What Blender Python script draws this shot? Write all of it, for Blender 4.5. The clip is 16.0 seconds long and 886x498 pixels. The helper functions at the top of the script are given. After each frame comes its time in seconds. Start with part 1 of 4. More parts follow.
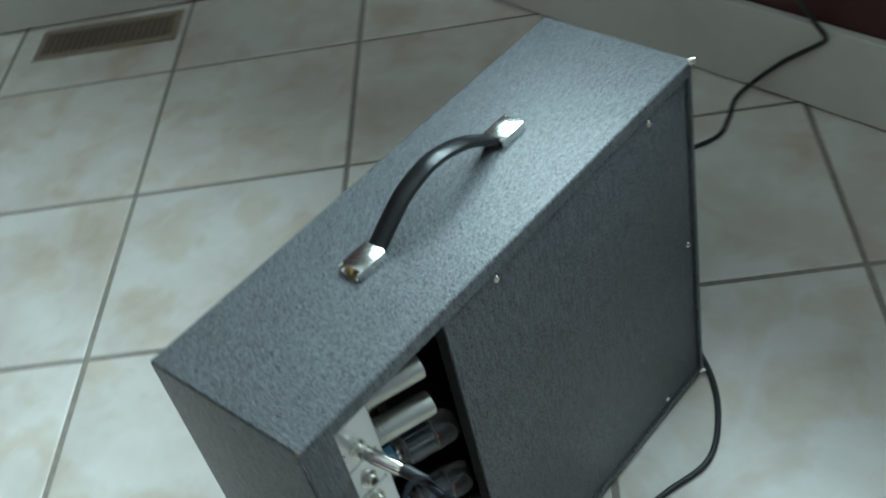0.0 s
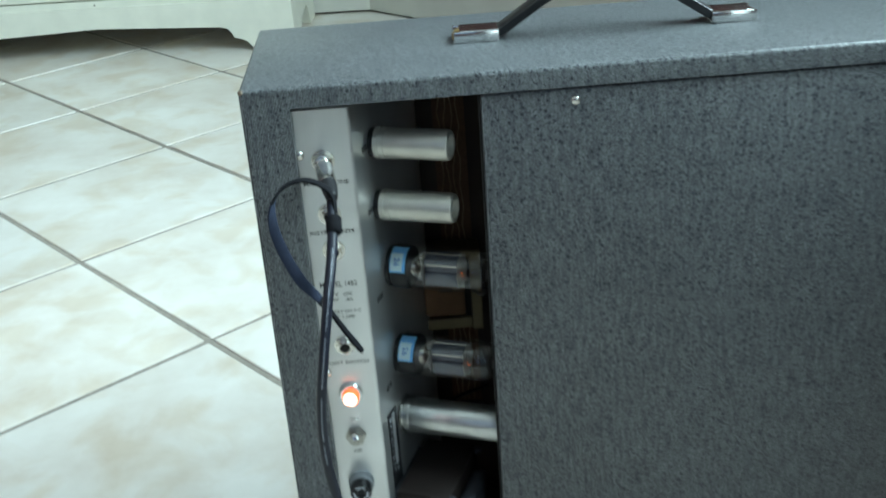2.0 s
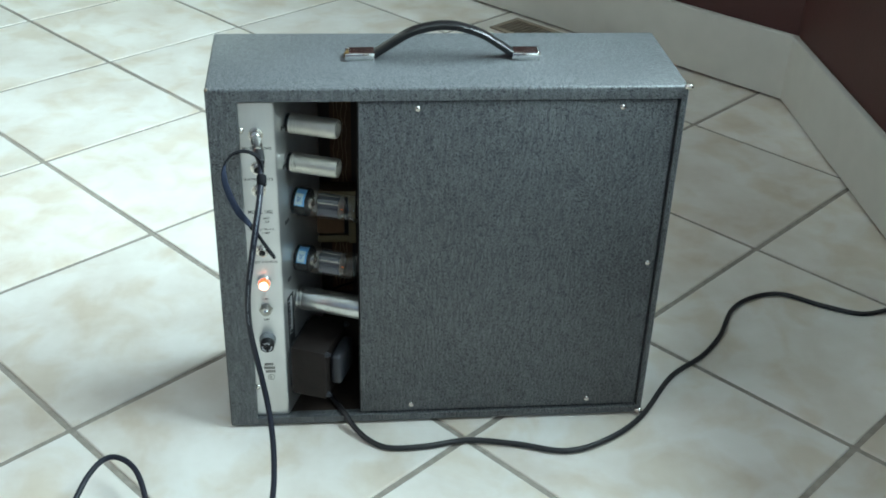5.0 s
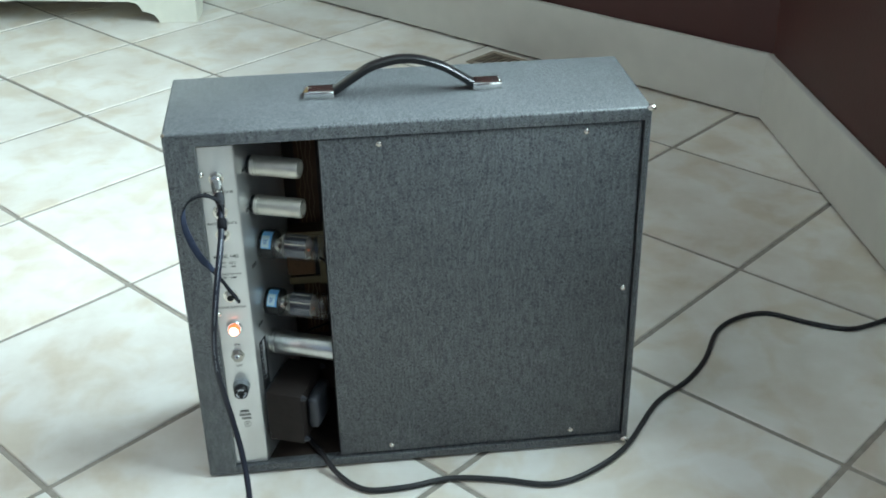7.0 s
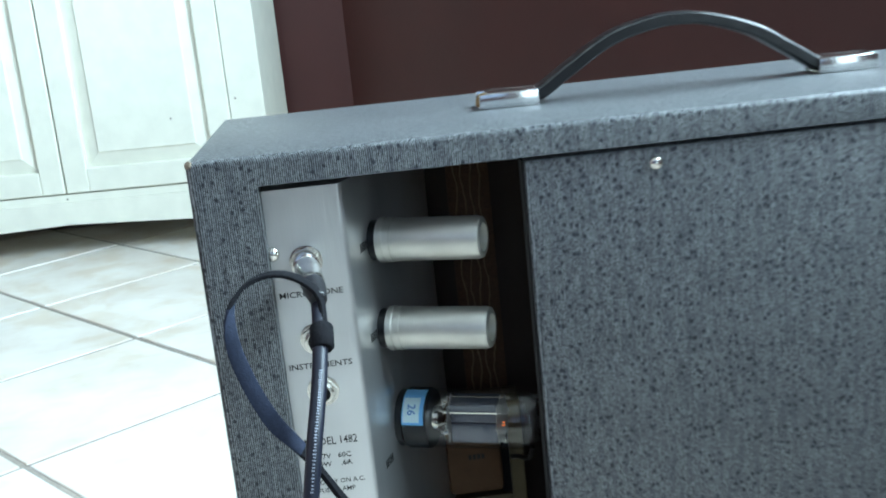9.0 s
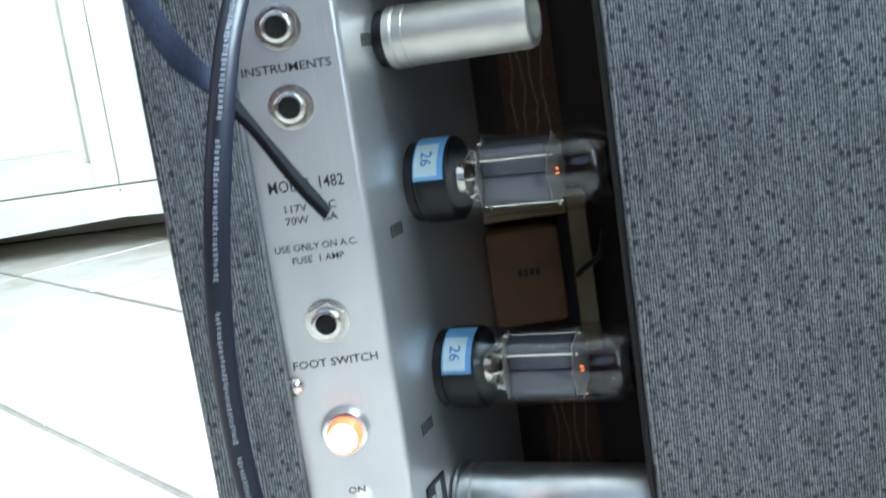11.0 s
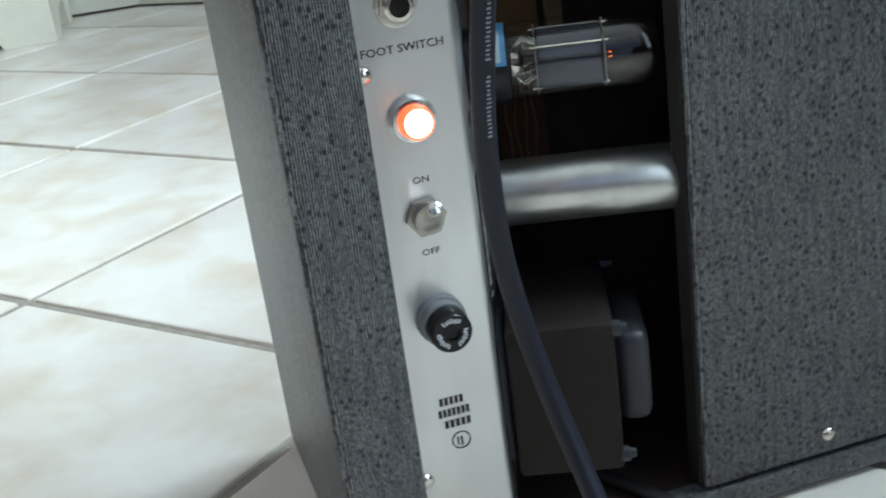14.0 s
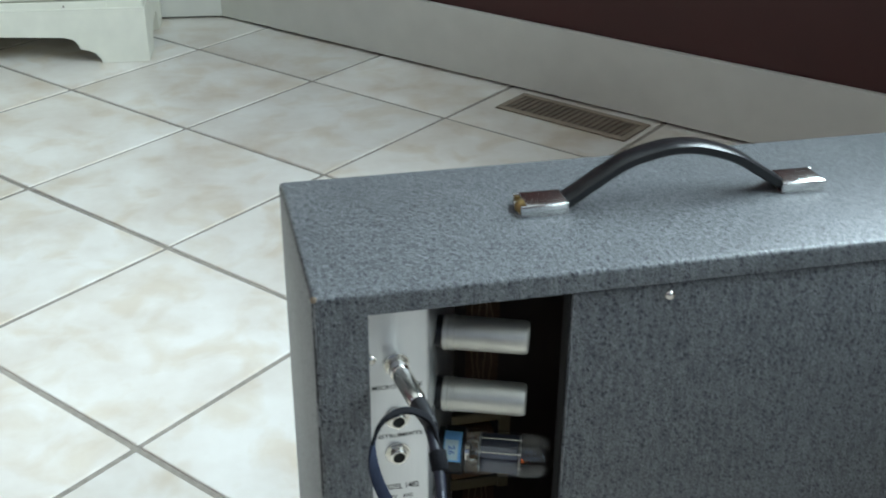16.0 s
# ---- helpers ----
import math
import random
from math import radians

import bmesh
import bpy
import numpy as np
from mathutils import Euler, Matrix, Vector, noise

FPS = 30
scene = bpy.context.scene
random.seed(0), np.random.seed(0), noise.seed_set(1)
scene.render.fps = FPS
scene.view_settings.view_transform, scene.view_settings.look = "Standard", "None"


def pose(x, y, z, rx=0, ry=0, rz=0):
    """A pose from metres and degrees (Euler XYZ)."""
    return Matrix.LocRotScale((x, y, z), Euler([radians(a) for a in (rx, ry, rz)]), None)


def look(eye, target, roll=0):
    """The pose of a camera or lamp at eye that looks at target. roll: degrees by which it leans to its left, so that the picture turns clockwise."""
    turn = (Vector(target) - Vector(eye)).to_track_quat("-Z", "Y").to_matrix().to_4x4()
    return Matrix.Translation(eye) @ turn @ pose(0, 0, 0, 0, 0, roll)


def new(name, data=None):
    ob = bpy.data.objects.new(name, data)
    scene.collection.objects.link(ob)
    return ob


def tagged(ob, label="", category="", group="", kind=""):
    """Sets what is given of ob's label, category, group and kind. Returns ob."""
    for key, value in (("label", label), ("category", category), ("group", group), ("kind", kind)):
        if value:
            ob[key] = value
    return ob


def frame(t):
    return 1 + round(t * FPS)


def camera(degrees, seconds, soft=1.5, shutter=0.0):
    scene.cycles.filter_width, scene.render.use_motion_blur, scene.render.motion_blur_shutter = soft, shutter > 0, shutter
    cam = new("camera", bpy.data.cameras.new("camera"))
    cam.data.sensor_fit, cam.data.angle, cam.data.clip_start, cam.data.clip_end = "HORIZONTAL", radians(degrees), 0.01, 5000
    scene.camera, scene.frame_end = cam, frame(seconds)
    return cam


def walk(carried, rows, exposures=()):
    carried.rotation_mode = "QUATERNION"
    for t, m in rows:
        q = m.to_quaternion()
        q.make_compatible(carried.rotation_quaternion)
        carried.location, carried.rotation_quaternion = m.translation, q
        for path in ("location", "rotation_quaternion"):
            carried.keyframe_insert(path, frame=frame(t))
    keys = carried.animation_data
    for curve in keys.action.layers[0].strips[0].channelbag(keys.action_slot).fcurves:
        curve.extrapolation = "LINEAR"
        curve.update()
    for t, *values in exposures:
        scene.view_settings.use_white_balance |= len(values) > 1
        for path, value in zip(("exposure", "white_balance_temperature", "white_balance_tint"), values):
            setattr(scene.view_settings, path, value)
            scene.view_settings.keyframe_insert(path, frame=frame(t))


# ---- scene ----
cam = camera(42.9, 16.0, soft=1.8, shutter=0.4)
PATH = [
    (0, (-0.202, -0.443, 1.014), (0.731, 0.681, -0.352), -14.4),
    (0.5, (-0.055, -0.542, 0.904), (0.53, 0.864, -0.394), -11.8),
    (1, (0.058, -0.616, 0.828), (0.274, 1.031, -0.287), -9.9),
    (1.5, (0.098, -0.621, 0.681), (0.103, 1.03, -0.448), -8.5),
    (2, (0.111, -0.682, 0.624), (0.136, 1.131, -0.218), -4.3),
    (2.5, (0.091, -0.86, 0.751), (0.222, 0.947, -0.096), 0.8),
    (3, (0.095, -0.974, 0.775), (0.333, 0.799, -0.118), 3.9),
    (3.5, (0.078, -1.02, 0.824), (0.295, 0.675, -0.214), 1.9),
    (3.7, (0.075, -1.028, 0.845), (0.339, 0.666, -0.183), 4.1),
    (5.8, (0.172, -1.048, 0.865), (0.328, 0.679, -0.131), 0.9),
    (6, (0.178, -1.045, 0.866), (0.337, 0.692, -0.113), 0.8),
    (6.5, (0.176, -1.044, 0.863), (0.369, 0.699, -0.098), 0.5),
    (7, (0.162, -1.037, 0.85), (0.35, 0.707, -0.11), -1.0),
    (7.5, (0.156, -1.022, 0.823), (0.306, 0.734, -0.123), -2.7),
    (8, (0.149, -0.877, 0.709), (0.252, 0.991, 0.003), -5.4),
    (8.2, (0.131, -0.784, 0.655), (0.206, 1.106, 0.004), -5.1),
    (10.3, (0.079, -0.346, 0.364), (0.121, 1.63, 0.057), -8.3),
    (10.5, (0.09, -0.35, 0.348), (0.11, 1.621, 0.01), -8.9),
    (11, (0.102, -0.366, 0.327), (0.038, 1.598, -0.046), -8.4),
    (11.5, (0.105, -0.375, 0.293), (-0.006, 1.579, -0.12), -8.0),
    (12, (0.102, -0.394, 0.27), (0.034, 1.537, -0.248), -9.1),
    (12.5, (0.089, -0.414, 0.266), (0.153, 1.501, -0.306), -10.2),
    (13, (0.035, -0.425, 0.272), (0.326, 1.48, -0.264), -13.8),
    (13.5, (-0.025, -0.392, 0.29), (0.3, 1.481, -0.331), -13.4),
    (14, (-0.043, -0.365, 0.296), (0.421, 1.441, -0.425), -7.9),
    (14.5, (-0.041, -0.384, 0.37), (0.452, 1.388, -0.416), -4.6),
    (15, (-0.042, -0.453, 0.52), (0.465, 1.278, -0.343), -0.2),
    (15.5, (-0.036, -0.544, 0.682), (0.422, 1.179, -0.225), -0.7),
    (16, (-0.047, -0.532, 0.734), (0.344, 1.197, -0.192), 0.4),
]
EXPOSURES = [
    (0.0, -0.38, 6250, 4),
    (0.5, 0.00, 6250, 4),
    (1.0, 0.05, 6250, 4),
    (1.5, 0.08, 6280, 4),
    (2.0, 0.25, 6250, 4),
    (2.5, 0.24, 6250, 4),
    (3.5, 0.41, 6400, 5),
    (6.0, 0.38, 6400, 7),
    (7.0, 0.46, 6450, 8),
    (8.0, 0.52, 6200, 9),
    (10.3, 1.12, 5950, 13),
    (11.0, 1.20, 6150, 14),
    (12.0, 0.88, 6350, 14),
    (12.5, 0.70, 6500, 14),
    (13.0, 1.16, 6400, 15),
    (13.5, 0.54, 6550, 15),
    (14.0, 0.30, 6550, 15),
    (14.5, 0.25, 6500, 15),
    (15.0, 0.48, 6400, 15),
    (15.5, 0.38, 6450, 14),
    (16.0, 0.12, 6550, 15),
]
walk(cam, [(t, look(eye, target, roll)) for t, eye, target, roll in PATH], EXPOSURES)

# ---- world and light ----
world = bpy.data.worlds.new("world")
scene.world = world
world.use_nodes = True
wn, wl = world.node_tree.nodes, world.node_tree.links
sky = wn.new("ShaderNodeTexSky")
sky.sky_type, sky.sun_disc = "NISHITA", False
sky.sun_elevation, sky.sun_rotation = radians(38), radians(250)
wl.new(sky.outputs[0], wn["Background"].inputs[0])
wn["Background"].inputs[1].default_value = 0.1


def window_light(name, eye, target, w, h, watts, colour):
    lamp = bpy.data.lights.new(name, "AREA")
    lamp.shape, lamp.size, lamp.size_y, lamp.energy, lamp.color = "RECTANGLE", w, h, watts, colour
    ob = new(name, lamp)
    ob.matrix_world = look(eye, target)
    return ob


# daylight standing in the two unseen window openings of the east wall; narrowed lamp spread keeps the steep rays off
# the near floor
DAY = (0.72, 0.93, 1.0)
EAST_DIR, EAST_N = Vector((-0.0500, -0.99875, 0)), Vector((-0.99875, 0.0500, 0))
CORNER_IN, CORNER_OUT = Vector((0.022, 2.080, 0)), Vector((1.017, 0.946, 0))
WINDOWS = ((0.80, 1.44, 0.90, 1.86), (2.60, 1.30, 0.30, 2.15))
for name, (mid, w, z0, z1), watts, spread in zip(("east_daylight", "south_east_daylight"), WINDOWS, (78, 12), (147, 180)):
    eye = CORNER_OUT + EAST_DIR * mid - EAST_N * 0.07 + Vector((0, 0, (z0 + z1) / 2))
    window_light(name, eye, eye + EAST_N, w - 0.08, z1 - z0 - 0.12, watts, DAY).data.spread = radians(spread)

# ---- materials ----


def material(name, colour, rough=0.6, metal=0.0, spread=0.12, scale=30.0, bump=0.1, bump_scale=200.0, coarse=4.0, stretch=(1, 1, 1), spec=0.5, tint=None):
    """A surface with colour variation at two scales and fine relief."""
    m = bpy.data.materials.new(name)
    m.use_nodes = True
    n, l = m.node_tree.nodes, m.node_tree.links
    b = n["Principled BSDF"]
    co, mp = n.new("ShaderNodeTexCoord"), n.new("ShaderNodeMapping")
    mp.inputs["Scale"].default_value = stretch
    l.new(co.outputs["Object"], mp.inputs[0])
    fine, wide = n.new("ShaderNodeTexNoise"), n.new("ShaderNodeTexNoise")
    fine.inputs["Scale"].default_value, wide.inputs["Scale"].default_value = scale, coarse
    fine.inputs["Detail"].default_value = 6
    l.new(mp.outputs[0], fine.inputs[0]), l.new(co.outputs["Object"], wide.inputs[0])
    add = n.new("ShaderNodeMath")
    l.new(fine.outputs[0], add.inputs[0]), l.new(wide.outputs[0], add.inputs[1])
    ramp = n.new("ShaderNodeValToRGB")
    dark = [c * (1 - spread) for c in (tint or colour)]
    lite = [min(1, c * (1 + spread)) for c in colour]
    ramp.color_ramp.elements[0].position, ramp.color_ramp.elements[1].position = 0.35, 0.65
    ramp.color_ramp.elements[0].color, ramp.color_ramp.elements[1].color = (*dark, 1), (*lite, 1)
    half = n.new("ShaderNodeMath")
    half.operation = "MULTIPLY"
    half.inputs[1].default_value = 0.5
    l.new(add.outputs[0], half.inputs[0]), l.new(half.outputs[0], ramp.inputs[0]), l.new(ramp.outputs[0], b.inputs["Base Color"])
    b.inputs["Roughness"].default_value, b.inputs["Metallic"].default_value = rough, metal
    b.inputs["Specular IOR Level"].default_value = spec
    if bump:
        t, bp = n.new("ShaderNodeTexNoise"), n.new("ShaderNodeBump")
        t.inputs["Scale"].default_value = bump_scale
        bp.inputs["Strength"].default_value, bp.inputs["Distance"].default_value = bump, 0.002
        l.new(mp.outputs[0], t.inputs[0]), l.new(t.outputs[0], bp.inputs["Height"]), l.new(bp.outputs[0], b.inputs["Normal"])
    return m


def cloth_material(name):
    """Charcoal ribbed vinyl cloth: fine upright ribs, pale and dark threads, scattered black flecks."""
    m = bpy.data.materials.new(name)
    m.use_nodes = True
    n, l = m.node_tree.nodes, m.node_tree.links
    b = n["Principled BSDF"]

    def node(kind, **settings):
        return n.new("ShaderNode" + kind)

    def maths(op, a, c):
        k = node("Math")
        k.operation = op
        for i, v in enumerate((a, c)):
            if isinstance(v, (int, float)):
                k.inputs[i].default_value = v
            else:
                l.new(v, k.inputs[i])
        return k.outputs[0]

    def noise_at(scale, stretch, detail=2.0):
        mp, t = node("Mapping"), node("TexNoise")
        mp.inputs["Scale"].default_value = stretch
        t.inputs["Scale"].default_value, t.inputs["Detail"].default_value = scale, detail
        l.new(co.outputs["Object"], mp.inputs[0]), l.new(mp.outputs[0], t.inputs[0])
        return t.outputs[0]

    def ramp(v, p0, c0, p1, c1):
        r = node("ValToRGB")
        r.color_ramp.elements[0].position, r.color_ramp.elements[1].position = p0, p1
        r.color_ramp.elements[0].color, r.color_ramp.elements[1].color = (*c0, 1), (*c1, 1)
        l.new(v, r.inputs[0])
        return r.outputs[0]

    def times(a, c):
        k = node("MixRGB")
        k.blend_type = "MULTIPLY"
        k.inputs[0].default_value = 1
        l.new(a, k.inputs[1]), l.new(c, k.inputs[2])
        return k.outputs[0]

    co, sep = node("TexCoord"), node("SeparateXYZ")
    l.new(co.outputs["Object"], sep.inputs[0])
    wobble = noise_at(160, (1, 1, 0.3), 2)
    across = maths("ADD", maths("ADD", sep.outputs[0], sep.outputs[1]), maths("MULTIPLY", wobble, 0.0016))
    rib = maths("ADD", maths("MULTIPLY", maths("SINE", maths("MULTIPLY", across, 2 * math.pi / 0.00095), 0.0), 0.5), 0.5)
    thread = noise_at(1250, (1.0, 1.0, 0.36), 2)
    weft = noise_at(900, (0.45, 0.45, 1.5), 1)
    streak = noise_at(420, (1.0, 1.0, 0.10), 2)
    tone = maths("ADD", maths("ADD", maths("MULTIPLY", rib, 0.24), maths("MULTIPLY", thread, 0.50)), maths("MULTIPLY", weft, 0.26))
    colour = ramp(tone, 0.39, (0.010, 0.011, 0.012), 0.645, (0.265, 0.278, 0.285))
    # black and navy flecks, one to each few ribs
    cells, mp = node("TexVoronoi"), node("Mapping")
    mp.inputs["Scale"].default_value = (1.0, 1.0, 0.8)
    cells.inputs["Scale"].default_value, cells.inputs["Randomness"].default_value = 290, 0.85
    l.new(co.outputs["Object"], mp.inputs[0]), l.new(mp.outputs[0], cells.inputs["Vector"])
    colour = times(colour, ramp(cells.outputs["Distance"], 0.19, (0.14, 0.15, 0.21), 0.31, (1, 1, 1)))
    colour = times(colour, ramp(streak, 0.38, (0.70, 0.71, 0.74), 0.58, (1.05, 1.05, 1.05)))
    colour = times(colour, ramp(noise_at(6, (1, 1, 1), 4), 0.3, (0.80, 0.80, 0.80), 0.7, (1, 1, 1)))
    l.new(colour, b.inputs["Base Color"])
    b.inputs["Roughness"].default_value, b.inputs["Specular IOR Level"].default_value = 0.41, 0.5
    bp = node("Bump")
    bp.inputs["Strength"].default_value, bp.inputs["Distance"].default_value = 0.18, 0.0003
    l.new(tone, bp.inputs["Height"]), l.new(bp.outputs[0], b.inputs["Normal"])
    return m


def tile_material():
    """Glazed cream floor tile: each tile of its own tone, clouded with warm stains."""
    m = bpy.data.materials.new("glazed_tile")
    m.use_nodes = True
    n, l = m.node_tree.nodes, m.node_tree.links
    b = n["Principled BSDF"]
    geo, info = n.new("ShaderNodeNewGeometry"), n.new("ShaderNodeObjectInfo")
    cloud, grain = n.new("ShaderNodeTexNoise"), n.new("ShaderNodeTexNoise")
    cloud.noise_dimensions = "4D"
    cloud.inputs["Scale"].default_value, cloud.inputs["Detail"].default_value = 7, 5
    grain.inputs["Scale"].default_value, grain.inputs["Detail"].default_value = 60, 4
    scale_w = n.new("ShaderNodeMath")
    scale_w.operation = "MULTIPLY"
    scale_w.inputs[1].default_value = 40
    l.new(info.outputs["Random"], scale_w.inputs[0]), l.new(scale_w.outputs[0], cloud.inputs["W"])
    l.new(geo.outputs["Position"], cloud.inputs["Vector"]), l.new(geo.outputs["Position"], grain.inputs["Vector"])
    r = n.new("ShaderNodeValToRGB")
    r.color_ramp.elements[0].position, r.color_ramp.elements[1].position = 0.3, 0.62
    r.color_ramp.elements[0].color, r.color_ramp.elements[1].color = (0.66, 0.59, 0.51, 1), (0.83, 0.80, 0.745, 1)
    l.new(cloud.outputs[0], r.inputs[0])
    tone, hue = n.new("ShaderNodeMapRange"), n.new("ShaderNodeHueSaturation")
    tone.inputs["To Min"].default_value, tone.inputs["To Max"].default_value = 0.9, 1.05
    l.new(info.outputs["Random"], tone.inputs[0]), l.new(tone.outputs[0], hue.inputs["Value"]), l.new(r.outputs[0], hue.inputs["Color"])
    g2 = n.new("ShaderNodeMixRGB")
    g2.blend_type = "OVERLAY"
    g2.inputs[0].default_value = 0.12
    l.new(hue.outputs[0], g2.inputs[1]), l.new(grain.outputs[0], g2.inputs[2])
    blot, br, g3 = n.new("ShaderNodeTexNoise"), n.new("ShaderNodeValToRGB"), n.new("ShaderNodeMixRGB")
    blot.noise_dimensions = "4D"
    blot.inputs["Scale"].default_value, blot.inputs["Detail"].default_value, blot.inputs["Distortion"].default_value = 13, 6, 0.6
    br.color_ramp.elements[0].position, br.color_ramp.elements[1].position = 0.36, 0.52
    br.color_ramp.elements[0].color, br.color_ramp.elements[1].color = (0.90, 0.845, 0.77, 1), (1, 1, 1, 1)
    g3.blend_type = "MULTIPLY"
    g3.inputs[0].default_value = 1
    l.new(geo.outputs["Position"], blot.inputs["Vector"]), l.new(scale_w.outputs[0], blot.inputs["W"]), l.new(blot.outputs[0], br.inputs[0])
    l.new(g2.outputs[0], g3.inputs[1]), l.new(br.outputs[0], g3.inputs[2]), l.new(g3.outputs[0], b.inputs["Base Color"])
    b.inputs["Roughness"].default_value = 0.32
    bp = n.new("ShaderNodeBump")
    bp.inputs["Strength"].default_value, bp.inputs["Distance"].default_value = 0.12, 0.004
    l.new(cloud.outputs[0], bp.inputs["Height"]), l.new(bp.outputs[0], b.inputs["Normal"])
    return m


def glow(name, colour, strength, base=(0.5, 0.1, 0.02)):
    m = bpy.data.materials.new(name)
    m.use_nodes = True
    b = m.node_tree.nodes["Principled BSDF"]
    b.inputs["Base Color"].default_value = (*base, 1)
    b.inputs["Emission Color"].default_value, b.inputs["Emission Strength"].default_value = (*colour, 1), strength
    b.inputs["Roughness"].default_value = 0.2
    return m


def glass(name, tint=(0.97, 0.97, 0.96)):
    """Thin clear glass: what lies behind shows through, with a sharp reflection on top."""
    m = bpy.data.materials.new(name)
    m.use_nodes = True
    n, l = m.node_tree.nodes, m.node_tree.links
    clear, gloss, mix, edge = n.new("ShaderNodeBsdfTransparent"), n.new("ShaderNodeBsdfGlossy"), n.new("ShaderNodeMixShader"), n.new("ShaderNodeLayerWeight")
    clear.inputs[0].default_value, gloss.inputs["Roughness"].default_value, edge.inputs[0].default_value = (*tint, 1), 0.05, 0.5
    power, share = n.new("ShaderNodeMath"), n.new("ShaderNodeMath")
    power.operation, power.inputs[1].default_value = "POWER", 4
    share.operation, share.inputs[1].default_value, share.inputs[2].default_value = "MULTIPLY_ADD", 0.55, 0.065
    l.new(edge.outputs["Facing"], power.inputs[0]), l.new(power.outputs[0], share.inputs[0]), l.new(share.outputs[0], mix.inputs[0])
    l.new(clear.outputs[0], mix.inputs[1]), l.new(gloss.outputs[0], mix.inputs[2])
    l.new(mix.outputs[0], n["Material Output"].inputs["Surface"])
    return m


CLOTH = cloth_material("charcoal_cloth")
TILE = tile_material()
GROUT = material("grout", (0.31, 0.275, 0.235), 0.9, spread=0.25, scale=90, bump=0.4, bump_scale=400)
MAROON = material("maroon_paint", (0.052, 0.010, 0.008), 0.5, spread=0.12, scale=8, bump=0.12, bump_scale=120, coarse=1.2)
WHITE = material("white_trim_paint", (0.62, 0.605, 0.55), 0.42, spread=0.05, scale=20, bump=0.05, bump_scale=60, coarse=2)
CREAM = material("cream_cabinet_paint", (0.80, 0.79, 0.68), 0.45, spread=0.06, scale=25, bump=0.1, bump_scale=90, coarse=3)
PLASTER = material("ceiling_plaster", (0.8, 0.79, 0.76), 0.9, spread=0.05, scale=12, bump=0.2)
ALU = material("brushed_aluminium", (0.67, 0.67, 0.665), 0.32, 0.85, spread=0.11, scale=40, bump=0.06, bump_scale=500, coarse=18, stretch=(1, 1, 0.08))
CHROME = material("chrome", (0.86, 0.85, 0.82), 0.2, 1.0, spread=0.03, bump=0.02)
NICKEL = material("nickel", (0.75, 0.72, 0.66), 0.22, 1.0, spread=0.1, scale=120, bump=0.05)
DULLNICKEL = material("dull_nickel", (0.40, 0.385, 0.35), 0.3, 1.0, spread=0.2, scale=150, bump=0.05)
CAN = material("satin_can_metal", (0.62, 0.60, 0.54), 0.44, 0.85, spread=0.1, scale=60, bump=0.05, coarse=40)
BLACK = material("black_bakelite", (0.008, 0.008, 0.009), 0.32, spread=0.2, bump=0.03, spec=0.3)
RUBBER = material("black_cord_rubber", (0.014, 0.014, 0.016), 0.42, spread=0.25, bump=0.08, bump_scale=500)
BLUEBLACK = material("navy_cable_jacket", (0.009, 0.0105, 0.020), 0.45, spread=0.2, bump=0.05, bump_scale=500, spec=0.35)
STRAP = material("navy_hook_strap", (0.021, 0.028, 0.052), 0.8, spread=0.25, scale=500, bump=0.15, bump_scale=1200, spec=0.25)
TAIL = material("black_strap_tail", (0.010, 0.010, 0.012), 0.9, spread=0.3, scale=500, bump=0.2, bump_scale=900, spec=0.12)
LEATHER = material("black_handle_vinyl", (0.009, 0.009, 0.010), 0.3, spread=0.25, scale=90, bump=0.12, bump_scale=350)
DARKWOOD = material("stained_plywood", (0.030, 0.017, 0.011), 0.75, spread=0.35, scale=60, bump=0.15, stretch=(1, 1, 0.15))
IRON = material("brown_lacquered_iron", (0.017, 0.012, 0.0105), 0.65, 0.0, spread=0.2, scale=80, bump=0.15, spec=0.25)
BELL = material("grey_end_bell", (0.040, 0.042, 0.050), 0.42, 0.3, spread=0.15, bump=0.08)
KRAFT = material("kraft_paper", (0.16, 0.082, 0.036), 0.75, spread=0.25, scale=70, bump=0.12)
STEELGOLD = material("yellowed_bracket_steel", (0.19, 0.15, 0.085), 0.5, 0.6, spread=0.2, bump=0.05)
JACKETPRINT = material("faded_jacket_print", (0.30, 0.32, 0.37), 0.6, spread=0.2, scale=300, bump=0)
INK = material("black_print", (0.015, 0.015, 0.015), 0.6, spread=0.1, bump=0)
PALEPRINT = material("pale_print", (0.55, 0.57, 0.62), 0.6, spread=0.15, scale=300, bump=0)
# label blue brightened to stand for the daylight glare on the paper
LABEL = material("blue_label_with_glare", (0.26, 0.62, 1.0), 0.45, spread=0.08, bump=0)
LABELPATCH = material("pale_label_patch", (0.82, 0.94, 1.0), 0.45, spread=0.05, bump=0)
LABELINK = material("label_ink", (0.12, 0.28, 0.55), 0.6, spread=0.05, bump=0)
PLATE = material("grey_anode", (0.075, 0.082, 0.105), 0.5, 0.3, spread=0.15, scale=90, bump=0.05)
MICA = material("mica_spacer", (0.20, 0.19, 0.18), 0.4, spread=0.15, bump=0.05)
GETTER = material("silver_getter", (0.85, 0.83, 0.78), 0.12, 1.0, spread=0.05, bump=0)
BULB = glass("tube_glass")
FILAMENT = glow("heater_glow", (1.0, 0.22, 0.04), 1.4)
JEWEL = glow("pilot_jewel_glow", (1.0, 0.10, 0.03), 1.6, (0.8, 0.15, 0.05))
JEWELCORE = glow("pilot_core_glow", (1.0, 0.66, 0.50), 2.6, (0.9, 0.6, 0.45))
THREAD = material("grille_thread", (0.20, 0.13, 0.07), 0.5, spread=0.3, scale=300, bump=0)
